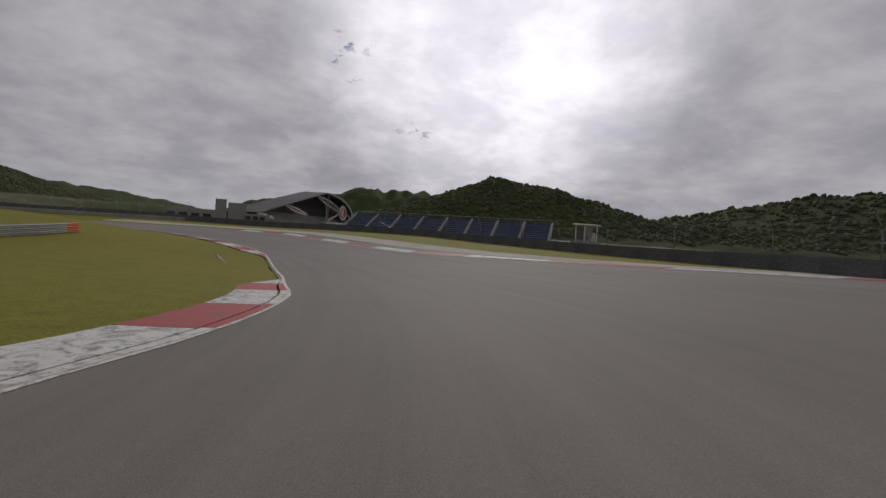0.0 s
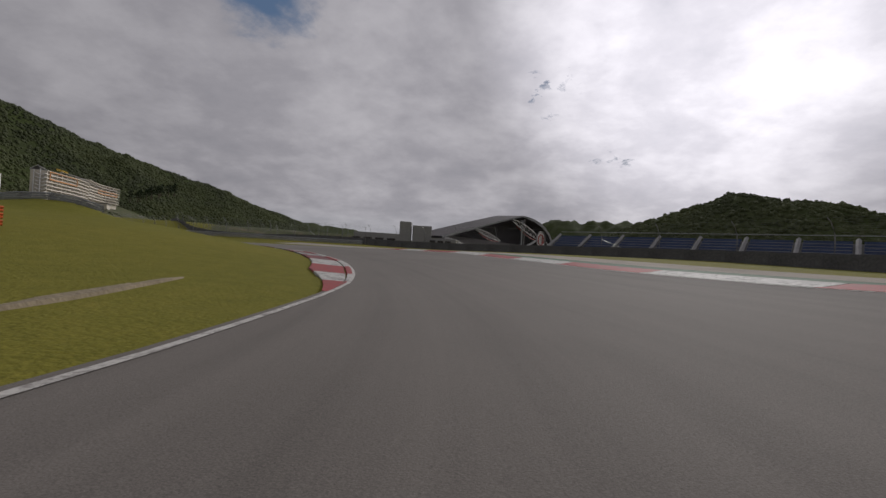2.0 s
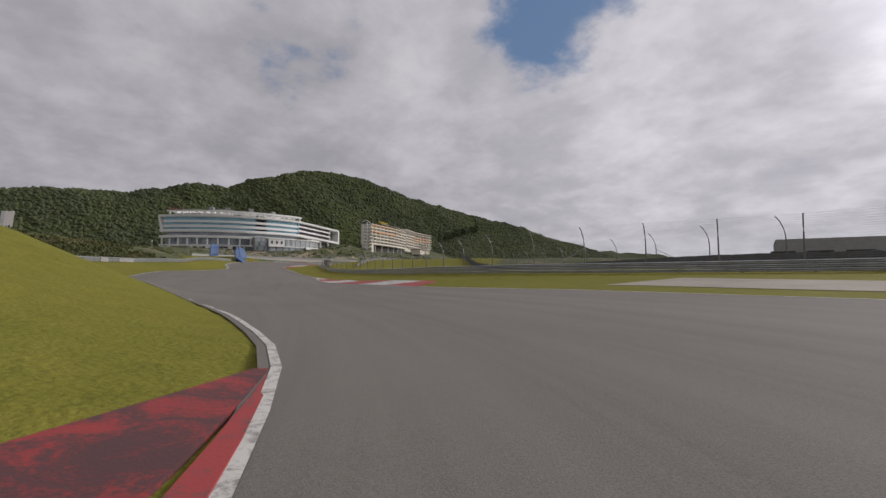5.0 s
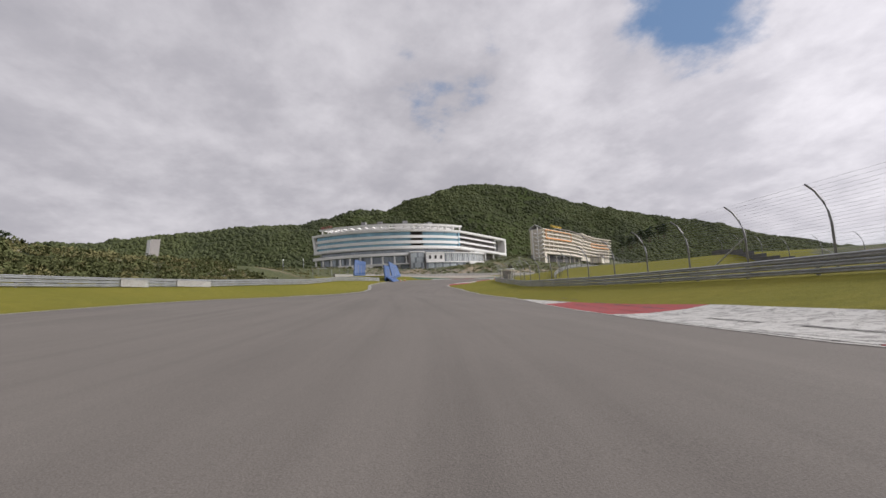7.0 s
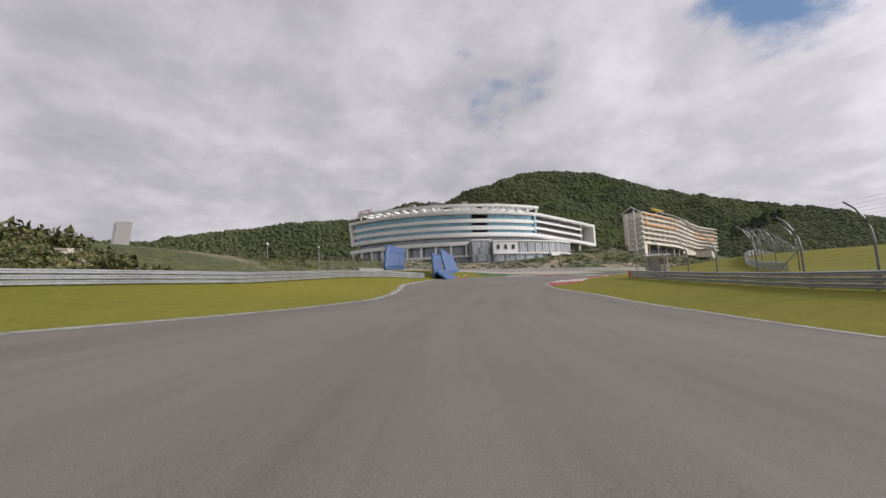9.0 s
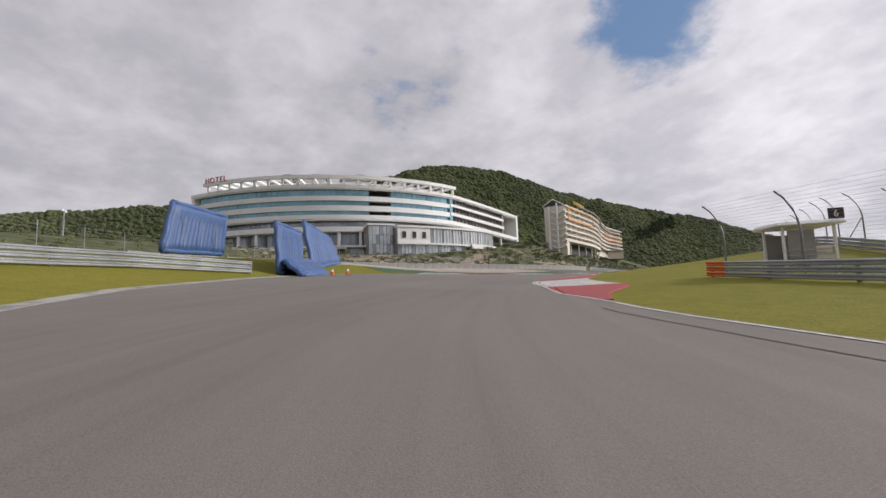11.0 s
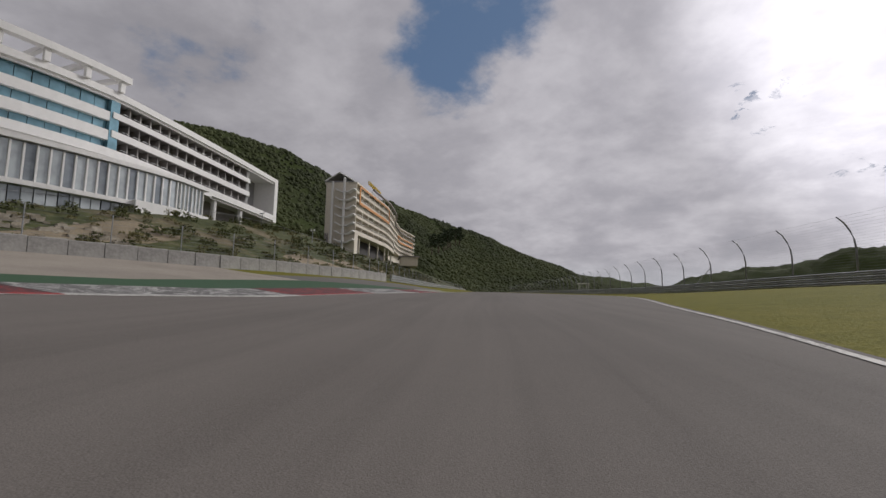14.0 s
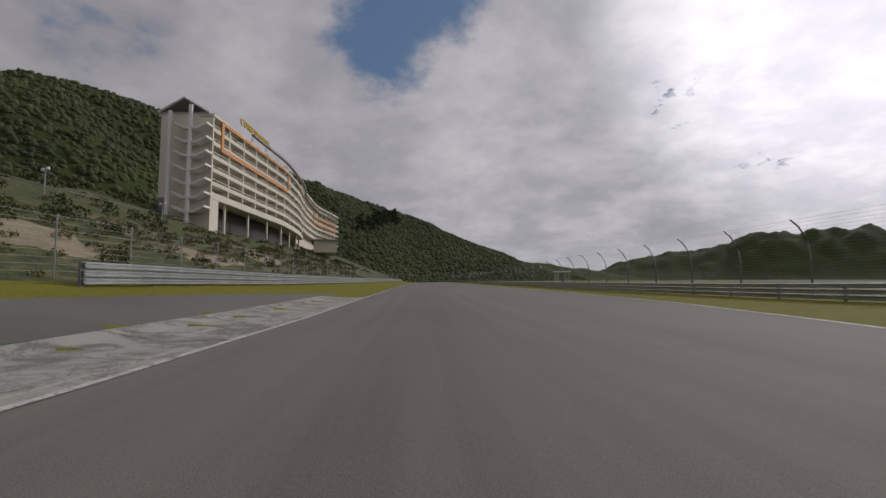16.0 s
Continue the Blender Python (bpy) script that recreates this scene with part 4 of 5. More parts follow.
def condominium():
    ctrl = [(-297.5, 249.5), (-304, 261), (-313, 277), (-325, 293), (-340, 309), (-355, 329), (-368, 355)]
    run = [0.0]
    for a, b in zip(ctrl, ctrl[1:]):
        run.append(run[-1] + math.dist(a, b))
    tot = run[-1]

    def line(u, off=0.0):
        s = min(max(u, 0.0), 1.0) * tot
        get = lambda v: np.array([np.interp(v, run, [c[k] for c in ctrl]) for k in (0, 1)])
        p = (get(s - 4) + get(s) * 2 + get(s + 4)) / 4 if 4 < s < tot - 4 else get(s)
        d = get(min(s + 3, tot)) - get(max(s - 3, 0))
        d /= np.linalg.norm(d)
        return Vector((p[0] + d[1] * off, p[1] - d[0] * off))

    own = thing("condominium", "cream curved apartment block with balconies on the hillside", "apartment block", (0, 0, 0))
    put = lambda name, sh, mat, label="": part(name, sh, mat, own, label)
    bent = lambda *a: curved_slab(line, *a)
    z0, fl = 16.5, 2.08
    for w, (a, b, n) in enumerate(((0.0, 0.50, 7), (0.50, 1.0, 6))):
        zb = z0 + 5.2 * w
        top = zb + n * fl
        put("core", bent(a, b, zb - 4 if w else zb + fl, top, -1.7, -7.5, 16), CREAM, "cream rendered walls")
        put("roof", bent(a, b, top, top + 0.45, 0.5, -7.9, 16), CREAM)
        m = 12 if w == 0 else 11
        for k in range(n):
            za = zb + k * fl
            if k == 0 and w == 0:
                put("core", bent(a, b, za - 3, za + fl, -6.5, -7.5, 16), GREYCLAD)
                # near-black sheet across the open undercroft: its shade put into colour
                put("recess", bent(a + 0.01, b, za - 2.8, za + fl - 0.2, -2.9, -3.2, 12), DARK, "dark sheet painting the shade of the undercroft")
                put("core", bent(a, a + 0.02, za - 3, za + fl, 0.3, -7.5, 2), CREAM)
                for j in range(7):
                    c = line(a + (b - a) * (0.10 + j * 0.14), -0.6)
                    put("column", Shape().box((c.x, c.y, za + fl / 2 - 1.5), (0.3, 0.3, fl + 3), 0.4), CREAM)
                continue
            thick = 0.62 if not (k == 1 and w == 0) else 0.95
            put("balcony_slab", bent(a, b, za - 0.12, za - 0.12 + thick, 0.35, -1.7, 16), CREAM, "pale balcony front")
            for j in range(m):
                ua, ub = a + (b - a) * j / m, a + (b - a) * (j + 1) / m
                put("railing", bent(ua + 0.001, ub - 0.001, za + 0.88, za + 0.95, 0.3, 0.22, 1), WHITE, "thin white handrail")
                for q in range(4):
                    uq = ua + (ub - ua) * (q + 0.5) / 4
                    put("baluster", bent(uq, uq + 0.0008, za + 0.4, za + 0.9, 0.29, 0.24, 1), WHITE)
                put("partition", bent(ua, ua + 0.0024, za + 0.12, za + fl - 0.12, 0.36, -1.7, 1), CREAM)
                put("window", bent(ua + 0.006, ub - 0.005, za + 0.2, za + fl - 0.45, -1.55, -1.68, 1), GLASS_GREY if (j * 5 + k * 3) % 4 else DARK)
        # orange outline round a group of balconies
        k0, k1, ja, jb = ((5, 7, 0.02, 0.27) if w == 0 else (3, 4, 0.70, 0.96))
        zc, zd = zb + k0 * fl, zb + k1 * fl
        put("orange_frame", bent(ja, jb, zc - 0.6, zc + 0.1, 0.5, 0.36, 8), ORANGE, "orange band across the balconies")
        put("orange_frame", bent(ja, jb, zd - 0.35, zd + 0.2, 0.5, 0.36, 8), ORANGE)
        for u in (ja, jb):
            put("orange_frame", bent(u, u + 0.006, zc + 0.1, zd - 0.35, 0.5, 0.3, 1), ORANGE)
    # open stair at the corner and the pitched cap
    top = z0 + 7 * fl
    d = (line(0.03) - line(0.0)).normalized()
    n = Vector((d.y, -d.x))
    base = line(0.0, 0.0)
    ang = math.atan2(n.y, n.x)
    for k in range(7):
        za = z0 + k * fl - 0.6
        for x0, zs0, x1, zs1 in ((-4.4, za + 0.9, -2.9, za + 0.1), (-2.9, za + 0.1, -1.2, za + 0.1), (-1.2, za + 0.1, 0.4, za + 0.9)):
            a, b = base + n * x0 - d * 1.0, base + n * x1 - d * 1.0
            sh = Shape()
            for z_low, z_high in ((zs0, zs1),):
                quad = []
                for p, z in ((a, z_low), (b, z_high)):
                    for w in (-0.9, 0.9):
                        for h in (0.0, 0.3):
                            quad.append((p.x + d.x * w, p.y + d.y * w, z + h))
                sh.add(quad, [(0, 1, 3, 2), (4, 6, 7, 5), (0, 4, 5, 1), (2, 3, 7, 6), (1, 5, 7, 3), (0, 2, 6, 4)])
            put("stair_flight", sh, WHITE)
    for off, h in ((-2.2, 1.2), (-5.2, 0.2)):
        c = base + n * off - d * 1.6
        put("column", Shape().tube([(c.x, c.y, z0 - 3), (c.x, c.y, top + h)], 0.3, 8), WHITE, "tall white stair column")
    a1, a2, a3, a4 = base - n * 0.2 - d * 0.2, base - n * 7.9 - d * 0.2, base - n * 7.9 + d * 6.5, base - n * 0.2 + d * 6.5
    r1, r2 = (a1 + a2) / 2, (a3 + a4) / 2
    lo, hi = top + 0.6, top + 2.9
    gable = Shape().add([(a1.x, a1.y, lo), (a2.x, a2.y, lo), (a3.x, a3.y, lo), (a4.x, a4.y, lo), (r1.x, r1.y, hi), (r2.x, r2.y, hi - 1.6),
                         (a1.x, a1.y, lo - 0.25), (a2.x, a2.y, lo - 0.25), (a3.x, a3.y, lo - 0.25), (a4.x, a4.y, lo - 0.25)],
                        [(0, 3, 5, 4), (1, 4, 5, 2), (0, 1, 7, 6), (1, 2, 8, 7), (2, 3, 9, 8), (3, 0, 6, 9)])
    put("roof_cap", gable, CONCRETE, "small grey pitched roof on posts")
    for e, g in ((a1, a4), (a2, a3)):
        put("roof_edge", Shape().tube([(e.x, e.y, lo), ((a1.x + a2.x) / 2, (a1.y + a2.y) / 2, hi)], 0.16, 5), WHITE)
        for c in (e * 0.8 + r2 * 0.2, g * 0.8 + r1 * 0.2):
            put("roof_post", Shape().tube([(c.x, c.y, top), (c.x, c.y, lo)], 0.15, 6), WHITE)
    put("roof_ring", bent(0.10, 0.5, top + 1.25, top + 1.6, 1.3, 0.7, 16), GREYCLAD, "blue grey roof ring")
    put("roof_ring", bent(0.5, 0.98, top + 1.25 - 0.3, top + 1.5 - 0.3, 1.0, 0.4, 16), GREYCLAD, "blue grey roof ring")
    for j in range(17):
        c = line(0.11 + 0.05 * j, 0.3)
        put("ring_post", Shape().box((c.x, c.y, top + 0.8), (0.15, 0.15, 1.1)), WHITE)
    # low annex at the foot of the far wing
    c = line(0.62, 6)
    put("annex", Shape().box((c.x, c.y, z0 + 0.6), (16, 7, 3.6), math.atan2(d.y, d.x) + 0.25), CREAM, "low annex")
    put("annex_roof", Shape().box((c.x, c.y, z0 + 2.6), (17.4, 8.4, 0.5), math.atan2(d.y, d.x) + 0.25), GREYCLAD, "flat grey annex roof")
    p, q = line(0.06, 1.0), line(0.3, 1.0)
    sign = thing("sign", "yellow condominium lettering on the roof ring", "sign", (p.x, p.y, top + 1.65))
    letters("CONDOMINIUM", 1.65, YELLOW, sign, (0, 0, 0), math.atan2(q.y - p.y, q.x - p.x))


condominium()


# ---- pit building and stands across the infield ----
def pit_building():
    own = thing("pit_building", "grey concrete pit building with two towers and a swept roof", "building", (0, 0, 0))
    put = lambda name, sh, mat, label="": part(name, sh, mat, own, label)
    a = radians(14)
    put("tower", Shape().box((-56.2, 166, 2.4), (2.9, 5, 7.4), a), CONCRETE, "blank grey tower")
    put("tower", Shape().box((-52.0, 167.2, 2.0), (4.9, 6, 6.5), a), CONCRETE, "blank grey tower")
    put("hall", Shape().box((-63.4, 166, 0.5), (12, 9, 4.6), a), CONCRETE)
    for k in range(4):
        put("window", Shape().box((-67.6 + 2.9 * k, 160.4 + 0.72 * k, 0.9), (2.1, 0.3, 1.3), a), DARK)
    put("hall", Shape().box((-46.6, 168.4, 0.6), (6.4, 8, 3.4), a), CONCRETE)
    for k in range(3):
        put("window", Shape().box((-48.2 + 1.9 * k, 163.7 + 0.47 * k, 1.2), (1.4, 0.3, 1.0), a), DARK)


pit_building()


def grandstand_roof():
    own = thing("grandstand", "covered grandstand under a dark swept roof with a round sign", "grandstand", (0, 0, 0))
    put = lambda name, sh, mat, label="": part(name, sh, mat, own, label)
    a = Vector((-47.4, 167.0))
    d = Vector((15, 45)).normalized()
    n = Vector((d.y, -d.x))
    at = lambda x, w, z: (a.x + d.x * x - n.x * w, a.y + d.y * x - n.y * w, z)
    # outline of the roof: a long climb to the peak, then a rounded end that curls under
    top = [(0, 3.0), (14, 5.9), (28, 8.8), (42, 11.6), (52, 13.6), (57, 14.4), (62, 14.5), (69, 14.3), (76, 13.6), (83, 12.2), (89, 10.2), (93, 7.6), (94, 5.2), (92.5, 3.2), (88.5, 1.8), (83, 1.2)]
    under = [(x, z - 0.5) for x, z in top[:6]] + [(62, 13.7), (69, 13.3), (75, 12.6), (81.5, 11.3), (87, 9.5), (90.6, 7.3), (91.6, 5.2), (90.4, 3.7), (87.6, 2.6), (83, 1.9)]
    rows = [[at(x, w, z) for w in (-1, 2, 5, 9)] for x, z in top]
    put("roof", Shape().sheet(rows), ROOF_GREY, "dark swept roof skin", )
    rows = [[at(x, w, z) for w in (9, 5, 2, -1)] for x, z in under]
    put("soffit", Shape().sheet(rows), ROOF_GREY, "dark roof underside")
    put("fascia", Shape().sheet([[at(*p[:1], -1, p[1]), at(*q[:1], -1, q[1])] for p, q in zip(top, under)]), CONCRETE, "grey roof rim")
    put("back_wall", Shape().add([at(x, 8.4, z) for x, z in top] + [at(x, 8.4, -1) for x, z in top], [(i, i + 1, len(top) + i + 1, len(top) + i) for i in range(len(top) - 3)]), ROOF_GREY, "dark back wall of the stand")
    for k in range(6):
        put("tier", Shape().box(at(44, 1.5 + 1.1 * k, 0.6 + 0.28 * k), (82, 1.05, 1.4 + 0.56 * k), math.atan2(d.y, d.x)), GREYCLAD, "grey stepped tier")
    # lattice trusses in white and red below the roof
    for x0, x1, za, zb in ((48, 82, 12.2, 6.2), (20, 38, 6.6, 4.0), (2, 12, 2.8, 1.6)):
        arc = lambda f, drop: at(x0 + (x1 - x0) * f, -0.6, za + (zb - za) * f ** 1.8 - drop * math.sin(math.pi * min(1, f * 0.85 + 0.1)))
        m = 9
        put("truss", Shape().tube([arc(i / m, 0) for i in range(m + 1)], 0.16, 5), WHITE, "white roof truss")
        put("truss", Shape().tube([arc(i / m, 2.4 * (x1 - x0) / 34) for i in range(m + 1)], 0.13, 5), WHITE, "white roof truss")
        for i in range(2 * m):
            f0, f1 = i / (2 * m), (i + 1) / (2 * m)
            deep = 2.4 * (x1 - x0) / 34
            put("strut", Shape().tube([arc(f0, 0 if i % 2 else deep), arc(f1, deep if i % 2 else 0)], 0.09, 4), WHITE)
        put("truss", Shape().tube([arc(i / m, 3.2 * (x1 - x0) / 34 + 0.3) for i in range(1, m)], 0.12, 5), RED_PAINT, "red roof truss")
    put("mast", Shape().tube([at(60, -0.5, 0), at(60, -0.5, 13.5)], 0.25, 6), GREYCLAD)
    put("ramp", Shape().tube([at(58, -1.2, 2.4), at(72, -1.2, 6.0)], 0.5, 4), CONCRETE, "pale slanting stair")
    put("stay", Shape().tube([at(84, -1.4, 6.0), at(101, -1.4, 0.4)], 0.2, 5), WHITE, "slanting white stay")
    put("deck", Shape().box(at(66, -1.6, 1.6), (26, 2.2, 0.6), math.atan2(d.y, d.x)), WHITE, "pale deck edge")
    c, r, m = 76.5, 3.4, 28
    ringpts = lambda rad, w: [at(c + rad * 1.6 * math.cos(i * math.tau / m), w, 6.6 + rad * math.sin(i * math.tau / m)) for i in range(m)]
    put("disc", Shape().add([at(c, -1.5, 6.6)] + ringpts(r, -1.4), [(0, 1 + i, 1 + (i + 1) % m) for i in range(m)]), WHITE, "pale round sign")
    for rad in (r, r * 0.62):
        ring = ringpts(rad, -1.6)
        put("disc_rim", Shape().tube(ring + ring[:1], 0.22, 5), GREYCLAD if rad == r else RED_PAINT)
    put("disc_mark", Shape().box(at(c + 1.4, -1.7, 6.2), (0.8, 0.15, 4.2), math.atan2(d.y, d.x)), RED_PAINT, "red upright mark")


grandstand_roof()


def open_stand():
    own = thing("open_stand", "low open stand with rows of dark blue seats", "grandstand", (0, 0, 0))
    a, b = Vector((-21, 157)), Vector((30, 127))
    d = (b - a).normalized()
    n = Vector((d.y, -d.x))
    if n.y > 0:
        n = -n
    ang = math.atan2(d.y, d.x)
    full = (b - a).length
    base = -0.7
    for k in range(9):
        c = (a + b) / 2 - n * (0.9 * k)
        part("step", Shape().box((c.x, c.y, base + 0.27 * k), (full, 0.95, 0.55 * k + 0.8), ang), CONCRETE, own)
    bays = 8
    for j in range(bays):
        p = a + d * (full * (j + 0.5) / bays)
        for k in range(9):
            c = p - n * (0.9 * k + 0.1)
            part("bench", Shape().box((c.x, c.y, base + 0.55 * k + 0.6), (full / bays - 1.3, 0.42, 0.42), ang), SEAT_BLUE, own)
    for j in range(bays + 1):
        p = a + d * (full * j / bays)
        q = p - n * 8
        part("stair", Shape().tube([(p.x + n.x, p.y + n.y, base + 0.7), (q.x, q.y, base + 5.5)], 0.35, 4), CONCRETE, own)
    e = b - n * 8.4
    part("back_rail", Shape().tube([(a.x - n.x * 8.4, a.y - n.y * 8.4, base + 6.2), (e.x, e.y, base + 6.2)], 0.06, 5), STEEL, own)


open_stand()


def barrier(points, label):
    """Low dark wall of stacked tyres with a capping, and fence posts behind."""
    pts = []
    for a, b in zip(points, points[1:]):
        n = max(1, int(math.dist(a, b) / 4))
        pts += [(a[0] + (b[0] - a[0]) * k / n, a[1] + (b[1] - a[1]) * k / n) for k in range(n)]
    z = land([p[0] for p in pts], [p[1] for p in pts])
    pts = [Vector((x, y, h)) for (x, y), h in zip(pts, z)]
    own = thing("tyre_barrier", label, "barrier", pts[len(pts) // 2])
    o = pts[len(pts) // 2]
    for a, b in zip(pts, pts[1:]):
        d = b - a
        c = (a + b) / 2 - o
        sh = Shape().box((0, 0, 0.5), (d.length, 0.9, 1.5))
        q = part("barrier_block", sh, TYRE, own)
        q.matrix_basis = Matrix.Translation(c) @ Matrix.Rotation(math.atan2(d.y, d.x), 4, "Z")
    return pts


outer = barrier([(-176, 214), (-118, 179), (-70, 151), (-34, 132), (-14, 121), (-2, 107), (6.5, 90), (11, 73), (14.5, 54), (14, 30), (6, 6), (-8, -16)], "long dark tyre barrier along the far side of the runoff")
debris_fence([p + Vector((1.2, 1.2, 0)) for p in outer[::2]], 1, "catch fence with bent posts behind the tyre barrier", 4.4)


# ---- inflatable safety walls, marshal huts ----
def cushion(own, origin, corners, thick, ribs, mat=BLUE):
    """A ribbed inflated slab between four corners (foot a, foot b, top b, top a)."""
    a, b, c, d = (Vector(p) - origin for p in corners)
    nrm = (b - a).cross(d - a).normalized()
    rows_v, rows_u = 18, ribs * 6
    front, back = [], []
    for i in range(rows_v + 1):
        v = i / rows_v
        fr, bk = [], []
        for j in range(rows_u + 1):
            u = j / rows_u
            p = (a * (1 - u) + b * u) * (1 - v) + (d * (1 - u) + c * u) * v
            rim = min(1.0, 7 * min(v, 1 - v) + 0.25, 9 * min(u, 1 - u) + 0.25)
            rib = abs(math.sin(math.pi * u * ribs)) ** 0.7
            head = 0.55 + 0.18 * abs(math.sin(math.pi * (v - 0.76) / 0.08)) ** 0.7
            puff = head if v > 0.76 else 0.42 + 0.22 * rib
            sag = 0.04 * noise.noise(p * 0.7 + nrm * 3)
            fr.append(tuple(p + nrm * (thick * puff * rim + sag)))
            bk.append(tuple(p - nrm * (thick * 0.5 * rim - sag)))
        front.append(fr)
        back.append(bk[::-1])
    slab = part("cushion", Shape().sheet(front).sheet(back), mat, own, "ribbed blue inflated slab", smooth=True)
    rim = [a, b, c, d]
    for p, q in zip(rim, rim[1:] + rim[:1]):
        steps = [p.lerp(q, k / 6) + nrm * 0.06 * math.sin(k * 2.1) for k in range(7)]
        part("edge_roll", Shape().tube(steps, thick * 0.42, 8), mat, slab, smooth=True)
    for f in (0.22, 0.5, 0.78):
        p, q = a.lerp(b, f) + nrm * thick * 1.1, d.lerp(c, f - 0.1) + nrm * thick * 1.1
        part("strap", Shape().tube([p.lerp(q, 0.1), p.lerp(q, 0.72)], 0.025, 4), CONCRETE, slab, "pale strap")


def air_fence(slabs, thick, ribs, label):
    foot = Vector(slabs[0][0])
    own = thing("air_fence", label, "safety barrier", foot, "blue inflatable walls")
    for corners in slabs:
        cushion(own, foot, corners, thick, ribs)
    a, b = Vector(slabs[0][0]) - foot, Vector(slabs[0][1]) - foot
    part("base_strip", Shape().tube([a + Vector((0, 0, 0.0)), b + Vector((0, 0, 0.0))], 0.16, 6), GREEN_PAINT, own, "green ground strip")


def g(x, y, up):
    return (x, y, float(land(x, y)[0]) + up)


air_fence([(g(-213.0, 138.4, 0.3), g(-218.8, 142.0, 0.3), g(-219.0, 142.3, 3.5), g(-214.0, 138.9, 3.9))], 0.5, 15, "tall blue inflatable wall standing upright")
air_fence([(g(-212.0, 146.0, 0.1), g(-218.0, 148.5, 0.1), g(-218.6, 148.4, 3.2), g(-212.4, 145.8, 3.9)),
           (g(-210.6, 147.6, 0.05), g(-216.4, 150.4, 0.05), g(-217.6, 149.0, 0.9), g(-212.0, 146.4, 1.0))], 0.5, 10, "slumping blue inflatable wall with its foot folded forward")
air_fence([(g(-219.0, 149.6, 0.1), g(-227.0, 153.8, 0.1), g(-228.2, 153.0, 2.7), g(-220.6, 149.0, 4.2))], 0.5, 12, "sagging blue inflatable wall with a pointed corner")


def traffic_cone(x, y):
    z = float(land(x, y)[0])
    own = thing("traffic_cone", "small orange traffic cone with a white band on the grass", "traffic cone", (x, y, z), "cones beside the inflatable walls")
    part("base", Shape().box((0, 0, 0.03), (0.36, 0.36, 0.06)), ORANGE_PAINT, own)
    body = part("cone", Shape().tube([(0, 0, 0.05), (0, 0, 0.32), (0, 0, 0.5), (0, 0, 0.7)], [0.16, 0.105, 0.07, 0.03], 12), ORANGE_PAINT, own)
    part("band", Shape().tube([(0, 0, 0.32), (0, 0, 0.5)], [0.112, 0.077], 12), WHITE, body, "white band")


for x, y in ((-213.2, 150.2), (-216.4, 152.2)):
    traffic_cone(x, y)


def marshal_post(x, y, turn, label, boxy=True, lift=0.0):
    z = float(land(x, y)[0]) + lift
    own = thing("marshal_post", label, "hut", (x, y, z))
    own.matrix_basis = Matrix.Translation((x, y, z)) @ Matrix.Rotation(radians(turn), 4, "Z")
    if lift:
        part("plinth", Shape().box((0, 0, -lift / 2 - 0.1), (3.0, 2.6, lift + 0.3)), CONCRETE, own, "concrete plinth")
    for dx, dy in ((-1.05, -0.9), (1.05, -0.9), (1.05, 0.9), (-1.05, 0.9)):
        part("leg", Shape().box((dx, dy, 1.15), (0.1, 0.1, 2.3)), WHITE, own)
    part("platform", Shape().box((0, 0, 0.22), (2.3, 2.0, 0.12)), STEEL, own)
    part("roof", Shape().add([(-1.35, -1.2, 2.3), (1.35, -1.2, 2.3), (1.35, 1.2, 2.3), (-1.35, 1.2, 2.3), (-1.4, -1.25, 2.36), (1.4, -1.25, 2.36), (1.4, 1.25, 2.42), (-1.4, 1.25, 2.42), (-1.3, -1.15, 2.48), (1.3, -1.15, 2.48), (1.3, 1.15, 2.55), (-1.3, 1.15, 2.55)],
                             [(0, 3, 2, 1), (8, 9, 10, 11)] + [(i, (i + 1) % 4, 4 + (i + 1) % 4, 4 + i) for i in range(4)] + [(4 + i, 4 + (i + 1) % 4, 8 + (i + 1) % 4, 8 + i) for i in range(4)]), WHITE, own, "flat white roof")
    for k in range(4):
        for yy in (-0.9, 0.9):
            part("bar", Shape().box((0, yy, 0.45 + 0.24 * k), (2.1, 0.035, 0.04)), STEEL, own)
        part("bar", Shape().box((1.05, 0, 0.45 + 0.24 * k), (0.035, 1.8, 0.04)), STEEL, own)
    if boxy:
        part("side_panel", Shape().box((-0.3, -0.86, 1.45), (1.1, 0.05, 1.3)), GREYCLAD, own, "grey side panel")
        part("cabinet", Shape().box((0.45, 0.3, 0.75), (0.8, 0.7, 1.0)), CONCRETE, own, "grey box inside")
        board = part("number_board", Shape().box((1.0, -1.25, 2.75), (0.62, 0.05, 0.5)), DARK, own, "small black number board")
        if not lift:
            letters("6", 0.42, WHITE, board, (0.88, -1.29, 2.6), 0.0, 0.01)
        part("back_wall", Shape().box((0, 0.88, 1.2), (2.0, 0.04, 1.7)), GREYCLAD, own, "grey back wall")
        for k in range(3):
            part("crate", Shape().box((0.6, -0.55, 0.45 + 0.36 * k), (0.7, 0.5, 0.32)), CREAM, own, "pale stacked crate")


marshal_post(-188.8, 167.6, 52, "white steel marshal hut behind the guard rail")
marshal_post(12.4, 79.6, 10, "white steel marshal hut beside the tyre barrier", True, 1.3)
q = spot(392, -26.5)
marshal_post(q.x, q.y, 30, "pale marshal hut behind the long catch fence", False)


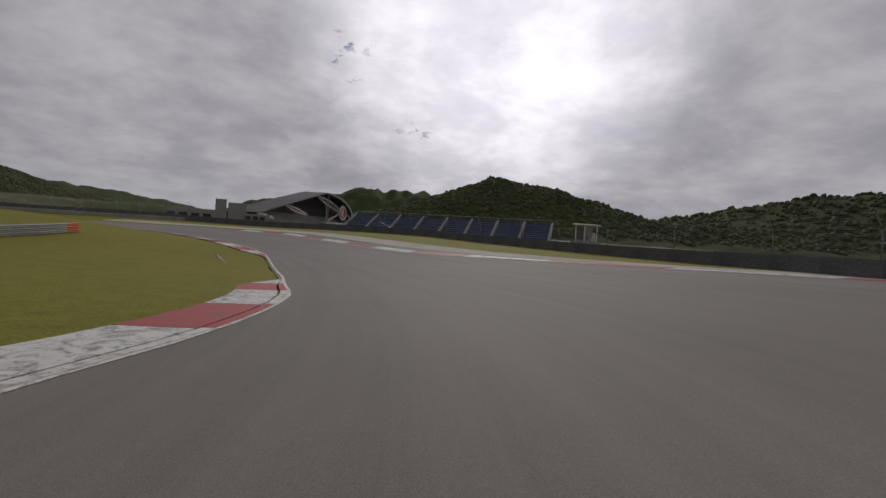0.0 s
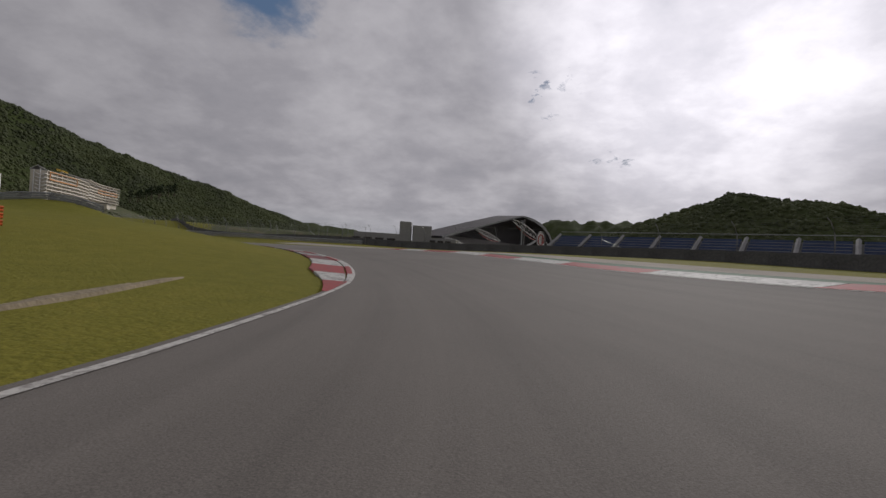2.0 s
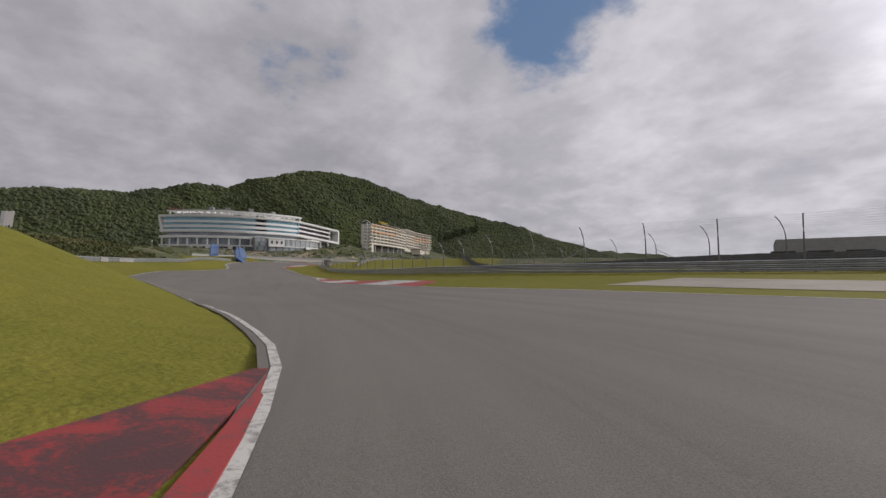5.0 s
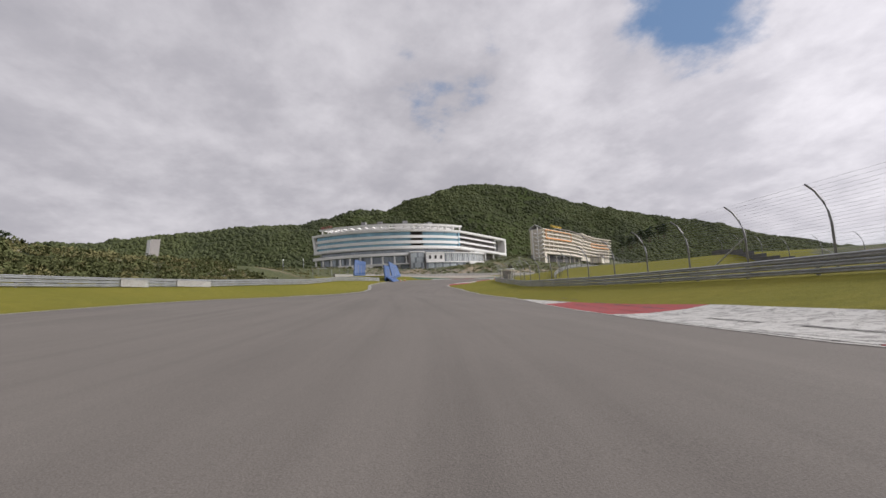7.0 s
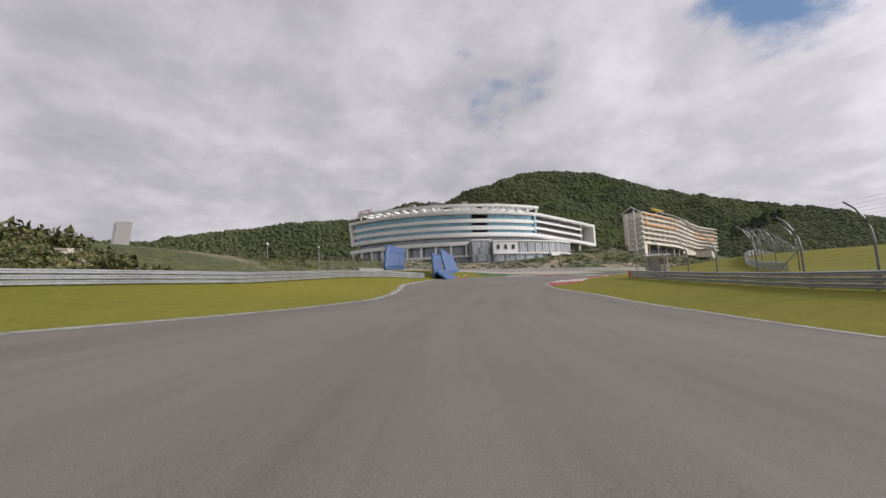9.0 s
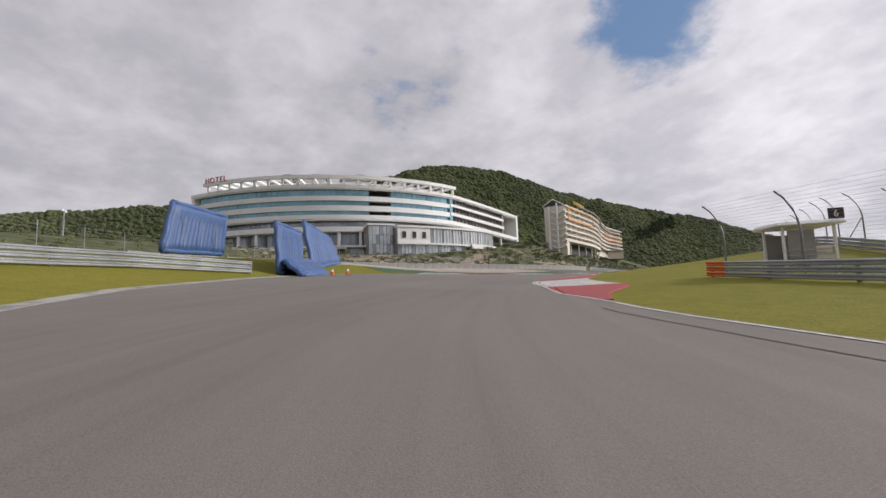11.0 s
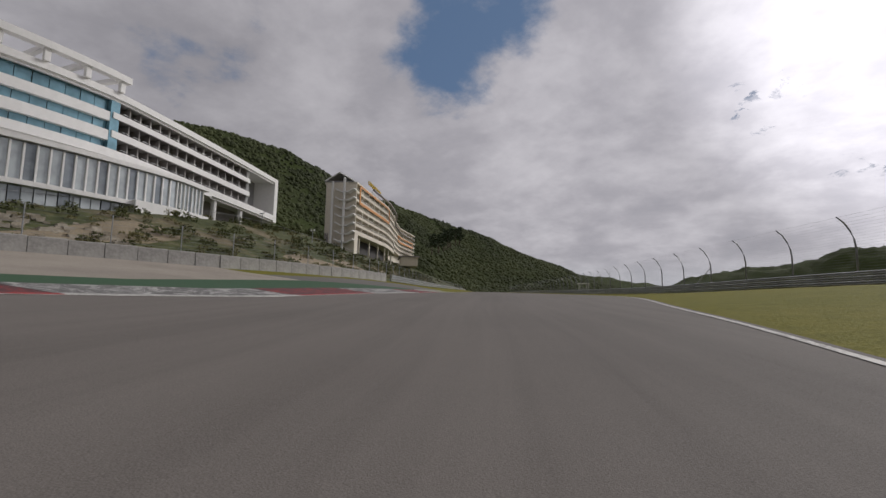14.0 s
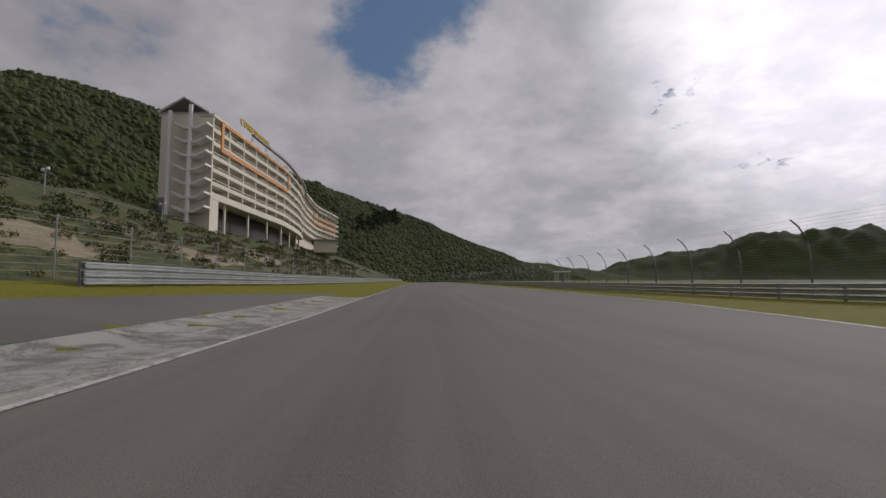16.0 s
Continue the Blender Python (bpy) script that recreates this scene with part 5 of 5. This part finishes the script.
def mast(x, y, height, label):
    z = float(land(x, y)[0])
    own = thing("lamp_mast", label, "mast", (x, y, z))
    part("pole", Shape().tube([(0, 0, 0), (0, 0, height)], [0.13, 0.08], 8), STEEL, own)
    part("foot", Shape().box((0, 0, 0.15), (0.7, 0.7, 0.5)), CONCRETE, own)
    part("head", Shape().box((0, 0, height + 0.05), (0.7, 0.35, 0.18)), STEEL_DARK, own)


mast(-24.6, 131.6, 5.4, "grey camera mast behind the tyre barrier")


# ---- wooded hills all round ----
def ridge(name, crest, width, label, seed, rough=1.0):
    """A hill range: crest points (x, y, height), falling to the plain over the width to both sides."""
    run = [0.0]
    for a, b in zip(crest, crest[1:]):
        run.append(run[-1] + math.dist(a[:2], b[:2]))
    n = max(24, int(run[-1] / 9))
    m = 34
    rows = []
    for i in range(n + 1):
        s = run[-1] * i / n
        c = Vector([np.interp(s, run, [p[k] for p in crest]) for k in range(3)])
        e = Vector([np.interp(min(s + 15, run[-1]), run, [p[k] for p in crest]) for k in range(2)]) - Vector([np.interp(max(s - 15, 0), run, [p[k] for p in crest]) for k in range(2)])
        e.normalize()
        nn = Vector((e.y, -e.x))
        row = []
        for j in range(m + 1):
            f = 2 * j / m - 1
            q = c.xy + nn * (f * width)
            drop = 0.5 + 0.5 * math.cos(math.pi * min(1, abs(f)) ** 0.85)
            v = Vector((q.x * 0.012, q.y * 0.012, seed))
            h = c.z * drop * (1 + 0.16 * rough * noise.noise(v * 1.3)) + rough * drop * 5 * noise.noise(v * 5)
            h += 3.2 * abs(noise.noise(Vector((q.x * 0.11, q.y * 0.11, seed)))) + 2.0 * noise.noise(Vector((q.x * 0.3, q.y * 0.3, seed)))
            row.append((q.x, q.y, h - 4 * abs(f) - 1.0))
        rows.append(row)
    solid(name, Shape().sheet(rows), FOREST, label, "hill", "structure", smooth=True)


ridge("backdrop_hotel_hill", [(-600, -420, 0), (-575, -330, 40), (-560, -260, 50), (-560, -120, 58), (-560, -40, 55), (-560, 40, 66), (-550, 110, 67), (-545, 170, 77), (-540, 250, 103), (-532, 310, 114), (-530, 350, 108), (-530, 390, 107), (-520, 470, 94), (-510, 520, 84), (-500, 560, 77), (-480, 660, 60), (-455, 780, 35), (-430, 900, 18), (-420, 990, 0)], 190, "steep wooded hill behind the hotel", 1.0)
ridge("backdrop_left_ridge", [(-205, -20, 0), (-226, 20, 12), (-240, 48, 15), (-250, 68, 11), (-256, 84, 5), (-262, 96, 0)], 40, "low wooded rise", 6.0, 0.4)
ridge("backdrop_mid_hill", [(-60, 500, 0), (-30, 460, 7), (30, 400, 18), (62, 372, 34), (89, 350, 47), (130, 315, 37), (170, 270, 15), (230, 220, 12), (260, 190, 0)], 110, "rounded wooded hill behind the stands", 2.0)
ridge("backdrop_far_hill", [(170, 480, 0), (220, 410, 14), (330, 300, 44), (430, 160, 66), (480, 0, 74), (500, -160, 40), (510, -240, 0)], 190, "dark wooded ridge", 3.0)
ridge("backdrop_north_hill", [(-760, 2550, 0), (-640, 2575, 60), (-515, 2592, 112), (-340, 2605, 140), (-172, 2608, 158), (-68, 2603, 172), (10, 2597, 212), (66, 2590, 228), (182, 2572, 214), (305, 2547, 224), (439, 2512, 206), (664, 2434, 160), (965, 2287, 90), (1175, 2150, 0)], 620, "hazy distant ridge", 4.0)
ridge("backdrop_north_west_hill", [(-720, 820, 0), (-640, 900, 60), (-500, 1020, 44), (-380, 1120, 30), (-280, 1200, 0)], 240, "hazy distant ridge", 5.0)


# ---- trees and shrubs ----
def crowns(name, spots_list, mat, label, seed):
    """Many far tree crowns as jagged clumps in one mesh. spots_list: (x, y, z, radius)."""
    rnd = random.Random(seed)
    f = (1 + 5 ** 0.5) / 2
    ico = [(-1, f, 0), (1, f, 0), (-1, -f, 0), (1, -f, 0), (0, -1, f), (0, 1, f), (0, -1, -f), (0, 1, -f), (f, 0, -1), (f, 0, 1), (-f, 0, -1), (-f, 0, 1)]
    tri = [(0, 11, 5), (0, 5, 1), (0, 1, 7), (0, 7, 10), (0, 10, 11), (1, 5, 9), (5, 11, 4), (11, 10, 2), (10, 7, 6), (7, 1, 8), (3, 9, 4), (3, 4, 2), (3, 2, 6), (3, 6, 8), (3, 8, 9), (4, 9, 5), (2, 4, 11), (6, 2, 10), (8, 6, 7), (9, 8, 1)]
    sh = Shape()
    for x, y, z, r in spots_list:
        tall = rnd.uniform(0.7, 1.25)
        sh.add([(x + a * r * 0.53 * rnd.uniform(0.65, 1.3), y + b * r * 0.53 * rnd.uniform(0.65, 1.3), z + r * 0.2 + c * r * 0.53 * tall * rnd.uniform(0.65, 1.3)) for a, b, c in ico], tri)
    solid(name, sh, mat, label, "trees", "stuff", smooth=True)


def on_hill(name, count, lo, hi, seed, keep=lambda c: True):
    """Tree places spread over a hill's mesh."""
    rnd = random.Random(seed)
    me = bpy.data.objects[name].data
    polys = [p for p in me.polygons if p.center.z > 3 and keep(p.center)]
    out = []
    for p in rnd.choices(polys, k=count):
        a, b, c, d = (me.vertices[k].co for k in p.vertices)
        q = a.lerp(b, rnd.random()).lerp(d.lerp(c, rnd.random()), rnd.random())
        out.append((q.x, q.y, q.z - 0.5, rnd.uniform(lo, hi)))
    return out


FOREST_CROWN = material("forest_crowns", lambda g, v: g.mix(g.range(g.noise(v, 0.015, 4), 0.35, 0.65), g.ramp(g.noise(v, 0.35, 5, 0.7), [(0.3, (0.042, 0.052, 0.024)), (0.55, (0.054, 0.066, 0.028)), (0.75, (0.070, 0.082, 0.033))]), (0.076, 0.090, 0.032)), rough=1.0, bump=(1.5, 0.4, 5))
crowns("hill_trees", on_hill("backdrop_hotel_hill", 46000, 0.9, 2.1, 11, lambda c: c.x > -575 and -250 < c.y < 800), FOREST_CROWN, "dense green woods covering the hill", 1)
crowns("ridge_trees", on_hill("backdrop_left_ridge", 1600, 0.8, 1.9, 12), FOREST_CROWN, "dark green trees on a low rise", 2)
crowns("hill_trees", on_hill("backdrop_mid_hill", 10000, 0.9, 1.9, 13, lambda c: c.y < 480), FOREST_CROWN, "dark woods on the rounded hill", 3)
crowns("hill_trees", on_hill("backdrop_far_hill", 9000, 1.2, 2.6, 14), FOREST_CROWN, "dark woods on the far ridge", 4)


def shrubs(name, places, mat, label, seed, leaves=80):
    """Leafy shrubs as loose tufts of small blades. places: (x, y, z, radius)."""
    rnd = random.Random(seed)
    sh = Shape()
    for x, y, z, r in places:
        for k in range(leaves):
            a, e, q = rnd.uniform(0, math.tau), rnd.uniform(-0.15, 1.0), rnd.uniform(0.35, 1.0) ** 0.5
            c = Vector((x + r * q * math.cos(a) * math.cos(e), y + r * q * math.sin(a) * math.cos(e), z + r * 0.85 * q * math.sin(e) + 0.1))
            u = Vector((rnd.gauss(0, 1), rnd.gauss(0, 1), rnd.gauss(0, 1))).normalized() * r * rnd.uniform(0.10, 0.22)
            w = u.cross(Vector((rnd.gauss(0, 1), rnd.gauss(0, 1), rnd.gauss(0, 1)))).normalized() * u.length * 0.6
            sh.add([c - u, c + w, c + u * 1.2, c - w], [(0, 1, 2, 3)])
    solid(name, sh, mat, label, "shrubs", "stuff")


def bank(count, s0, s1, d0, d1, lo, hi, seed):
    rnd = random.Random(seed)
    ss = np.array([rnd.uniform(s0, s1) for k in range(count)])
    dd = np.array([wall_line(s) + rnd.uniform(d0, d1) for s in ss])
    p = spots(ss, dd)
    return [(*q, rnd.uniform(lo, hi)) for q in p]


shrubs("mound_shrubs", bank(700, 85, 212, 0.5, 9, 0.5, 1.2, 21) + bank(350, 85, 212, 8, 24, 0.7, 1.5, 27), LEAF, "dense green shrubs on the bank", 21)
shrubs("mound_shrubs", bank(800, 85, 212, 0.5, 10, 0.35, 0.9, 22) + bank(300, 85, 212, 8, 24, 0.6, 1.2, 28), LEAF_DRY, "yellow green scrub on the bank", 22)
shrubs("bank_shrubs", bank(260, 225, 420, 3.5, 15, 0.3, 0.8, 23) + bank(240, 300, 480, 8, 40, 0.5, 1.2, 29), LEAF, "green shrubs on the bank below the hotel", 23)
shrubs("bank_shrubs", bank(620, 225, 420, 1.5, 14, 0.2, 0.5, 24) + bank(160, 300, 480, 6, 36, 0.3, 0.7, 30), LEAF_DRY, "dry yellow scrub on the bank", 24)


def rubble(places):
    rnd = random.Random(5)
    own = Shape()
    for x, y, z, r in places:
        own.add([(x + sx * r * rnd.uniform(0.6, 1.1), y + sy * r * rnd.uniform(0.6, 1.1), z + (0.1 + sz * 0.35) * r * rnd.uniform(0.7, 1.2)) for sz in (-1, 1) for sx, sy in ((-1, -1), (1, -1), (1, 1), (-1, 1))],
                [(0, 3, 2, 1), (4, 5, 6, 7), (0, 1, 5, 4), (1, 2, 6, 5), (2, 3, 7, 6), (3, 0, 4, 7)])
    solid("rubble", own, RUBBLE, "pale broken rocks lying on the bank", "rocks", "stuff")


rubble(bank(420, 262, 300, 3.0, 10, 0.12, 0.45, 25) + bank(60, 180, 212, 2, 8, 0.15, 0.4, 26))


def earth_patch(s, d, long, wide, label="patch of bare sandy earth"):
    ring = []
    for k in range(18):
        a = k * math.tau / 18
        q = 1 + 0.25 * math.sin(3 * a + s) + 0.12 * math.sin(7 * a)
        ring.append((s + long / 2 * q * math.cos(a), d + wide / 2 * q * math.sin(a)))
    sh = Shape()
    layers = []
    for f in (0.02, 0.35, 0.7, 1.0):
        layers.append([tuple(v) for v in spots([s + (x - s) * f for x, y in ring], np.array([d + (y - d) * f for x, y in ring]), 0.05 if f < 0.9 else -0.02)])
    for lo, hi in zip(layers, layers[1:]):
        n = len(sh.v)
        sh.add(lo + hi, [(k, (k + 1) % 18, 18 + (k + 1) % 18, 18 + k) for k in range(18)])
    solid("bare_patch", sh, EARTH, label, "ground", "structure")


def where(x, y):
    i = int(((TRACK[:, 0] - x) ** 2 + (TRACK[:, 1] - y) ** 2).argmin())
    return ALONG[i], -(x - TRACK[i, 0]) * math.cos(TRACK[i, 3]) - (y - TRACK[i, 1]) * math.sin(TRACK[i, 3])


earth_patch(*where(-29.6, 62.6), 7.5, 0.4, "pale bare streak in the grass")
for s, d, lo, wi in ((318, 19, 14, 4), (332, 19, 8, 5), (348, 18, 10, 4), (300, 27, 16, 4), (368, 20, 12, 5), (282, 38, 14, 4)):
    earth_patch(s, d, lo, wi)


def pine(x, y, z, height, seed, label, group):
    """A tapered trunk with limbs and an uneven crown of needle tufts."""
    rnd = random.Random(seed)
    own = thing("pine_tree", label, "tree", (x, y, z), group)
    lean = rnd.uniform(-0.05, 0.05)
    part("trunk", Shape().tube([(lean * height * t, 0.3 * lean * height * t, height * t) for t in (0, 0.3, 0.6, 0.97)], [0.16 * height / 6, 0.12 * height / 6, 0.08 * height / 6, 0.02], 7), BARK, own)
    limbs, crown = Shape(), Shape()
    for k in range(13):
        t = 0.38 + 0.6 * k / 13
        a, reach = rnd.uniform(0, math.tau), height * (0.30 * (1.15 - t) + 0.05) * rnd.uniform(0.7, 1.3)
        b = Vector((lean * height * t, 0.3 * lean * height * t, height * t))
        e = b + Vector((math.cos(a) * reach, math.sin(a) * reach, reach * rnd.uniform(0.05, 0.4)))
        limbs.tube([b, b.lerp(e, 0.6), e], [0.05, 0.035, 0.012], 5)
        for q in range(4):
            c0 = b.lerp(e, 0.4 + 0.2 * q)
            for j in range(16):
                c = c0 + Vector((rnd.gauss(0, 1), rnd.gauss(0, 1), rnd.gauss(0, 0.6))) * height * 0.045
                u = Vector((rnd.gauss(0, 1), rnd.gauss(0, 1), rnd.gauss(0, 0.8))).normalized() * height * rnd.uniform(0.025, 0.055)
                w = u.cross(Vector((rnd.gauss(0, 1), rnd.gauss(0, 1), 1))).normalized() * u.length * 0.45
                crown.add([c - u, c + w, c + u, c - w], [(0, 1, 2, 3)])
    part("limb", limbs, BARK, own)
    part("crown", crown, LEAF_DARK, own, "ragged dark green needles")


LEAF_DARK = material("pine_needles", tint((0.040, 0.058, 0.024), 0.4, 0.7, 5), rough=0.9)
random.seed(3)
for k, (x, y, z, h) in enumerate(((-241, 52, 13, 6.2), (-243, 57, 13.5, 6.8), (-245, 61, 12, 5.6), (-247, 64, 11.5, 6.4), (-249, 67, 10.5, 5.4), (-250, 70, 9.5, 5.2), (-252, 76, 7.6, 5.8), (-253, 81, 5.6, 5.2), (-239, 46, 14, 5.6), (-236, 40, 14, 6.4))):
    pine(x, y, z, h, 40 + k, "dark pine on the low rise beside the bank", "pines on the rise")
for k in range(12):
    x, y = -352 - 4.6 * k + random.uniform(-3, 3), 352 + 8.5 * k + random.uniform(-3, 3)
    pine(x, y, 24 + 1.6 * k, random.uniform(9, 13), 60 + k, "tall dark pine beside the apartment block", "pines by the apartments")


# ---- small things ----
def pillar(x, y, top):
    z = float(land(x, y)[0])
    own = thing("sign_pillar", "tall white slanting sign pillar on the bank", "pillar", (x, y, z))
    h = top - z
    a = math.atan2(-1, -2) + 0.35
    lo = [(-1.3, -0.7), (1.3, -0.7), (1.3, 0.7), (-1.3, 0.7)]
    pts = []
    for zz, shift in ((-0.5, 0.0), (h, 1.1)):
        for px, py in lo:
            q = px + shift
            pts.append((q * math.sin(a) + py * math.cos(a), -q * math.cos(a) + py * math.sin(a), zz - (0.35 if px < 0 and zz > 1 else 0)))
    part("slab", Shape().add(pts, [(0, 3, 2, 1), (4, 5, 6, 7), (0, 1, 5, 4), (1, 2, 6, 5), (2, 3, 7, 6), (3, 0, 4, 7)]), WHITE, own)
    # grey sheet just off one face: that side's shade given as colour
    part("edge", Shape().add([(p[0] * 1.05, p[1] * 1.05, p[2]) for p in pts[:2] + pts[4:6]], [(0, 1, 3, 2)]), GREYCLAD, own, "grey sheet painting one side as shaded")
    part("plinth", Shape().box((0, 0, 0.2), (4.2, 2.6, 0.9), a), CONCRETE, own)


pillar(-244, 88, 18.6)


def lamp_post(x, y, height):
    z = float(land(x, y)[0])
    own = thing("lamp_post", "short lamp post with a pale double head on the bank", "lamp", (x, y, z), "lamps along the bank path")
    part("pole", Shape().tube([(0, 0, -0.2), (0, 0, height)], 0.06, 6), STEEL, own)
    arm = part("arm", Shape().tube([(-0.45, 0, height - 0.05), (0.45, 0, height - 0.05)], 0.05, 5), STEEL, own)
    for x0 in (-0.45, 0.45):
        part("head", Shape().tube([(x0, 0, height - 0.12), (x0, 0, height + 0.1)], [0.16, 0.1], 8), WHITE, arm, "pale lamp head")


for s, d, h in ((330, 31, 2.2), (346, 30, 2.2), (362, 30, 2.2), (300, 40, 2.4), (318, 34, 2.2), (250, 45, 2.6), (234, 34, 2.6)):
    q = spot(s, d)
    lamp_post(q.x, q.y, h)

# low handrail along the path on the bank
q = thing("hand_rail", "thin pale handrail along the path on the bank", "rail", spot(330, 29))
base = q.matrix_basis.translation.copy()
line = line_of([(296, 38), (318, 33), (346, 29), (372, 29)], 5.0)
part("top_bar", Shape().tube([p - base + Vector((0, 0, 1.0)) for p in line], 0.025, 5), STEEL_DARK, q)
for p in line:
    part("post", Shape().tube([p - base, p - base + Vector((0, 0, 1.0))], 0.03, 5), STEEL_DARK, q)


def skid(s0, s1, off, wide):
    """A tyre's track along the inside of the road edge."""
    dl = lambda s: right_edge(s) + off + 0.5 * np.sin((s - s0) / (s1 - s0) * math.pi)
    solid("tyre_mark", ribbon(s0, s1, dl, lambda s: dl(s) - wide, 0.008, 1.0, 1), SKID, "dark curved tyre mark on the asphalt", "tyre mark", "structure")


skid(206, 232, 0.9, 0.06)
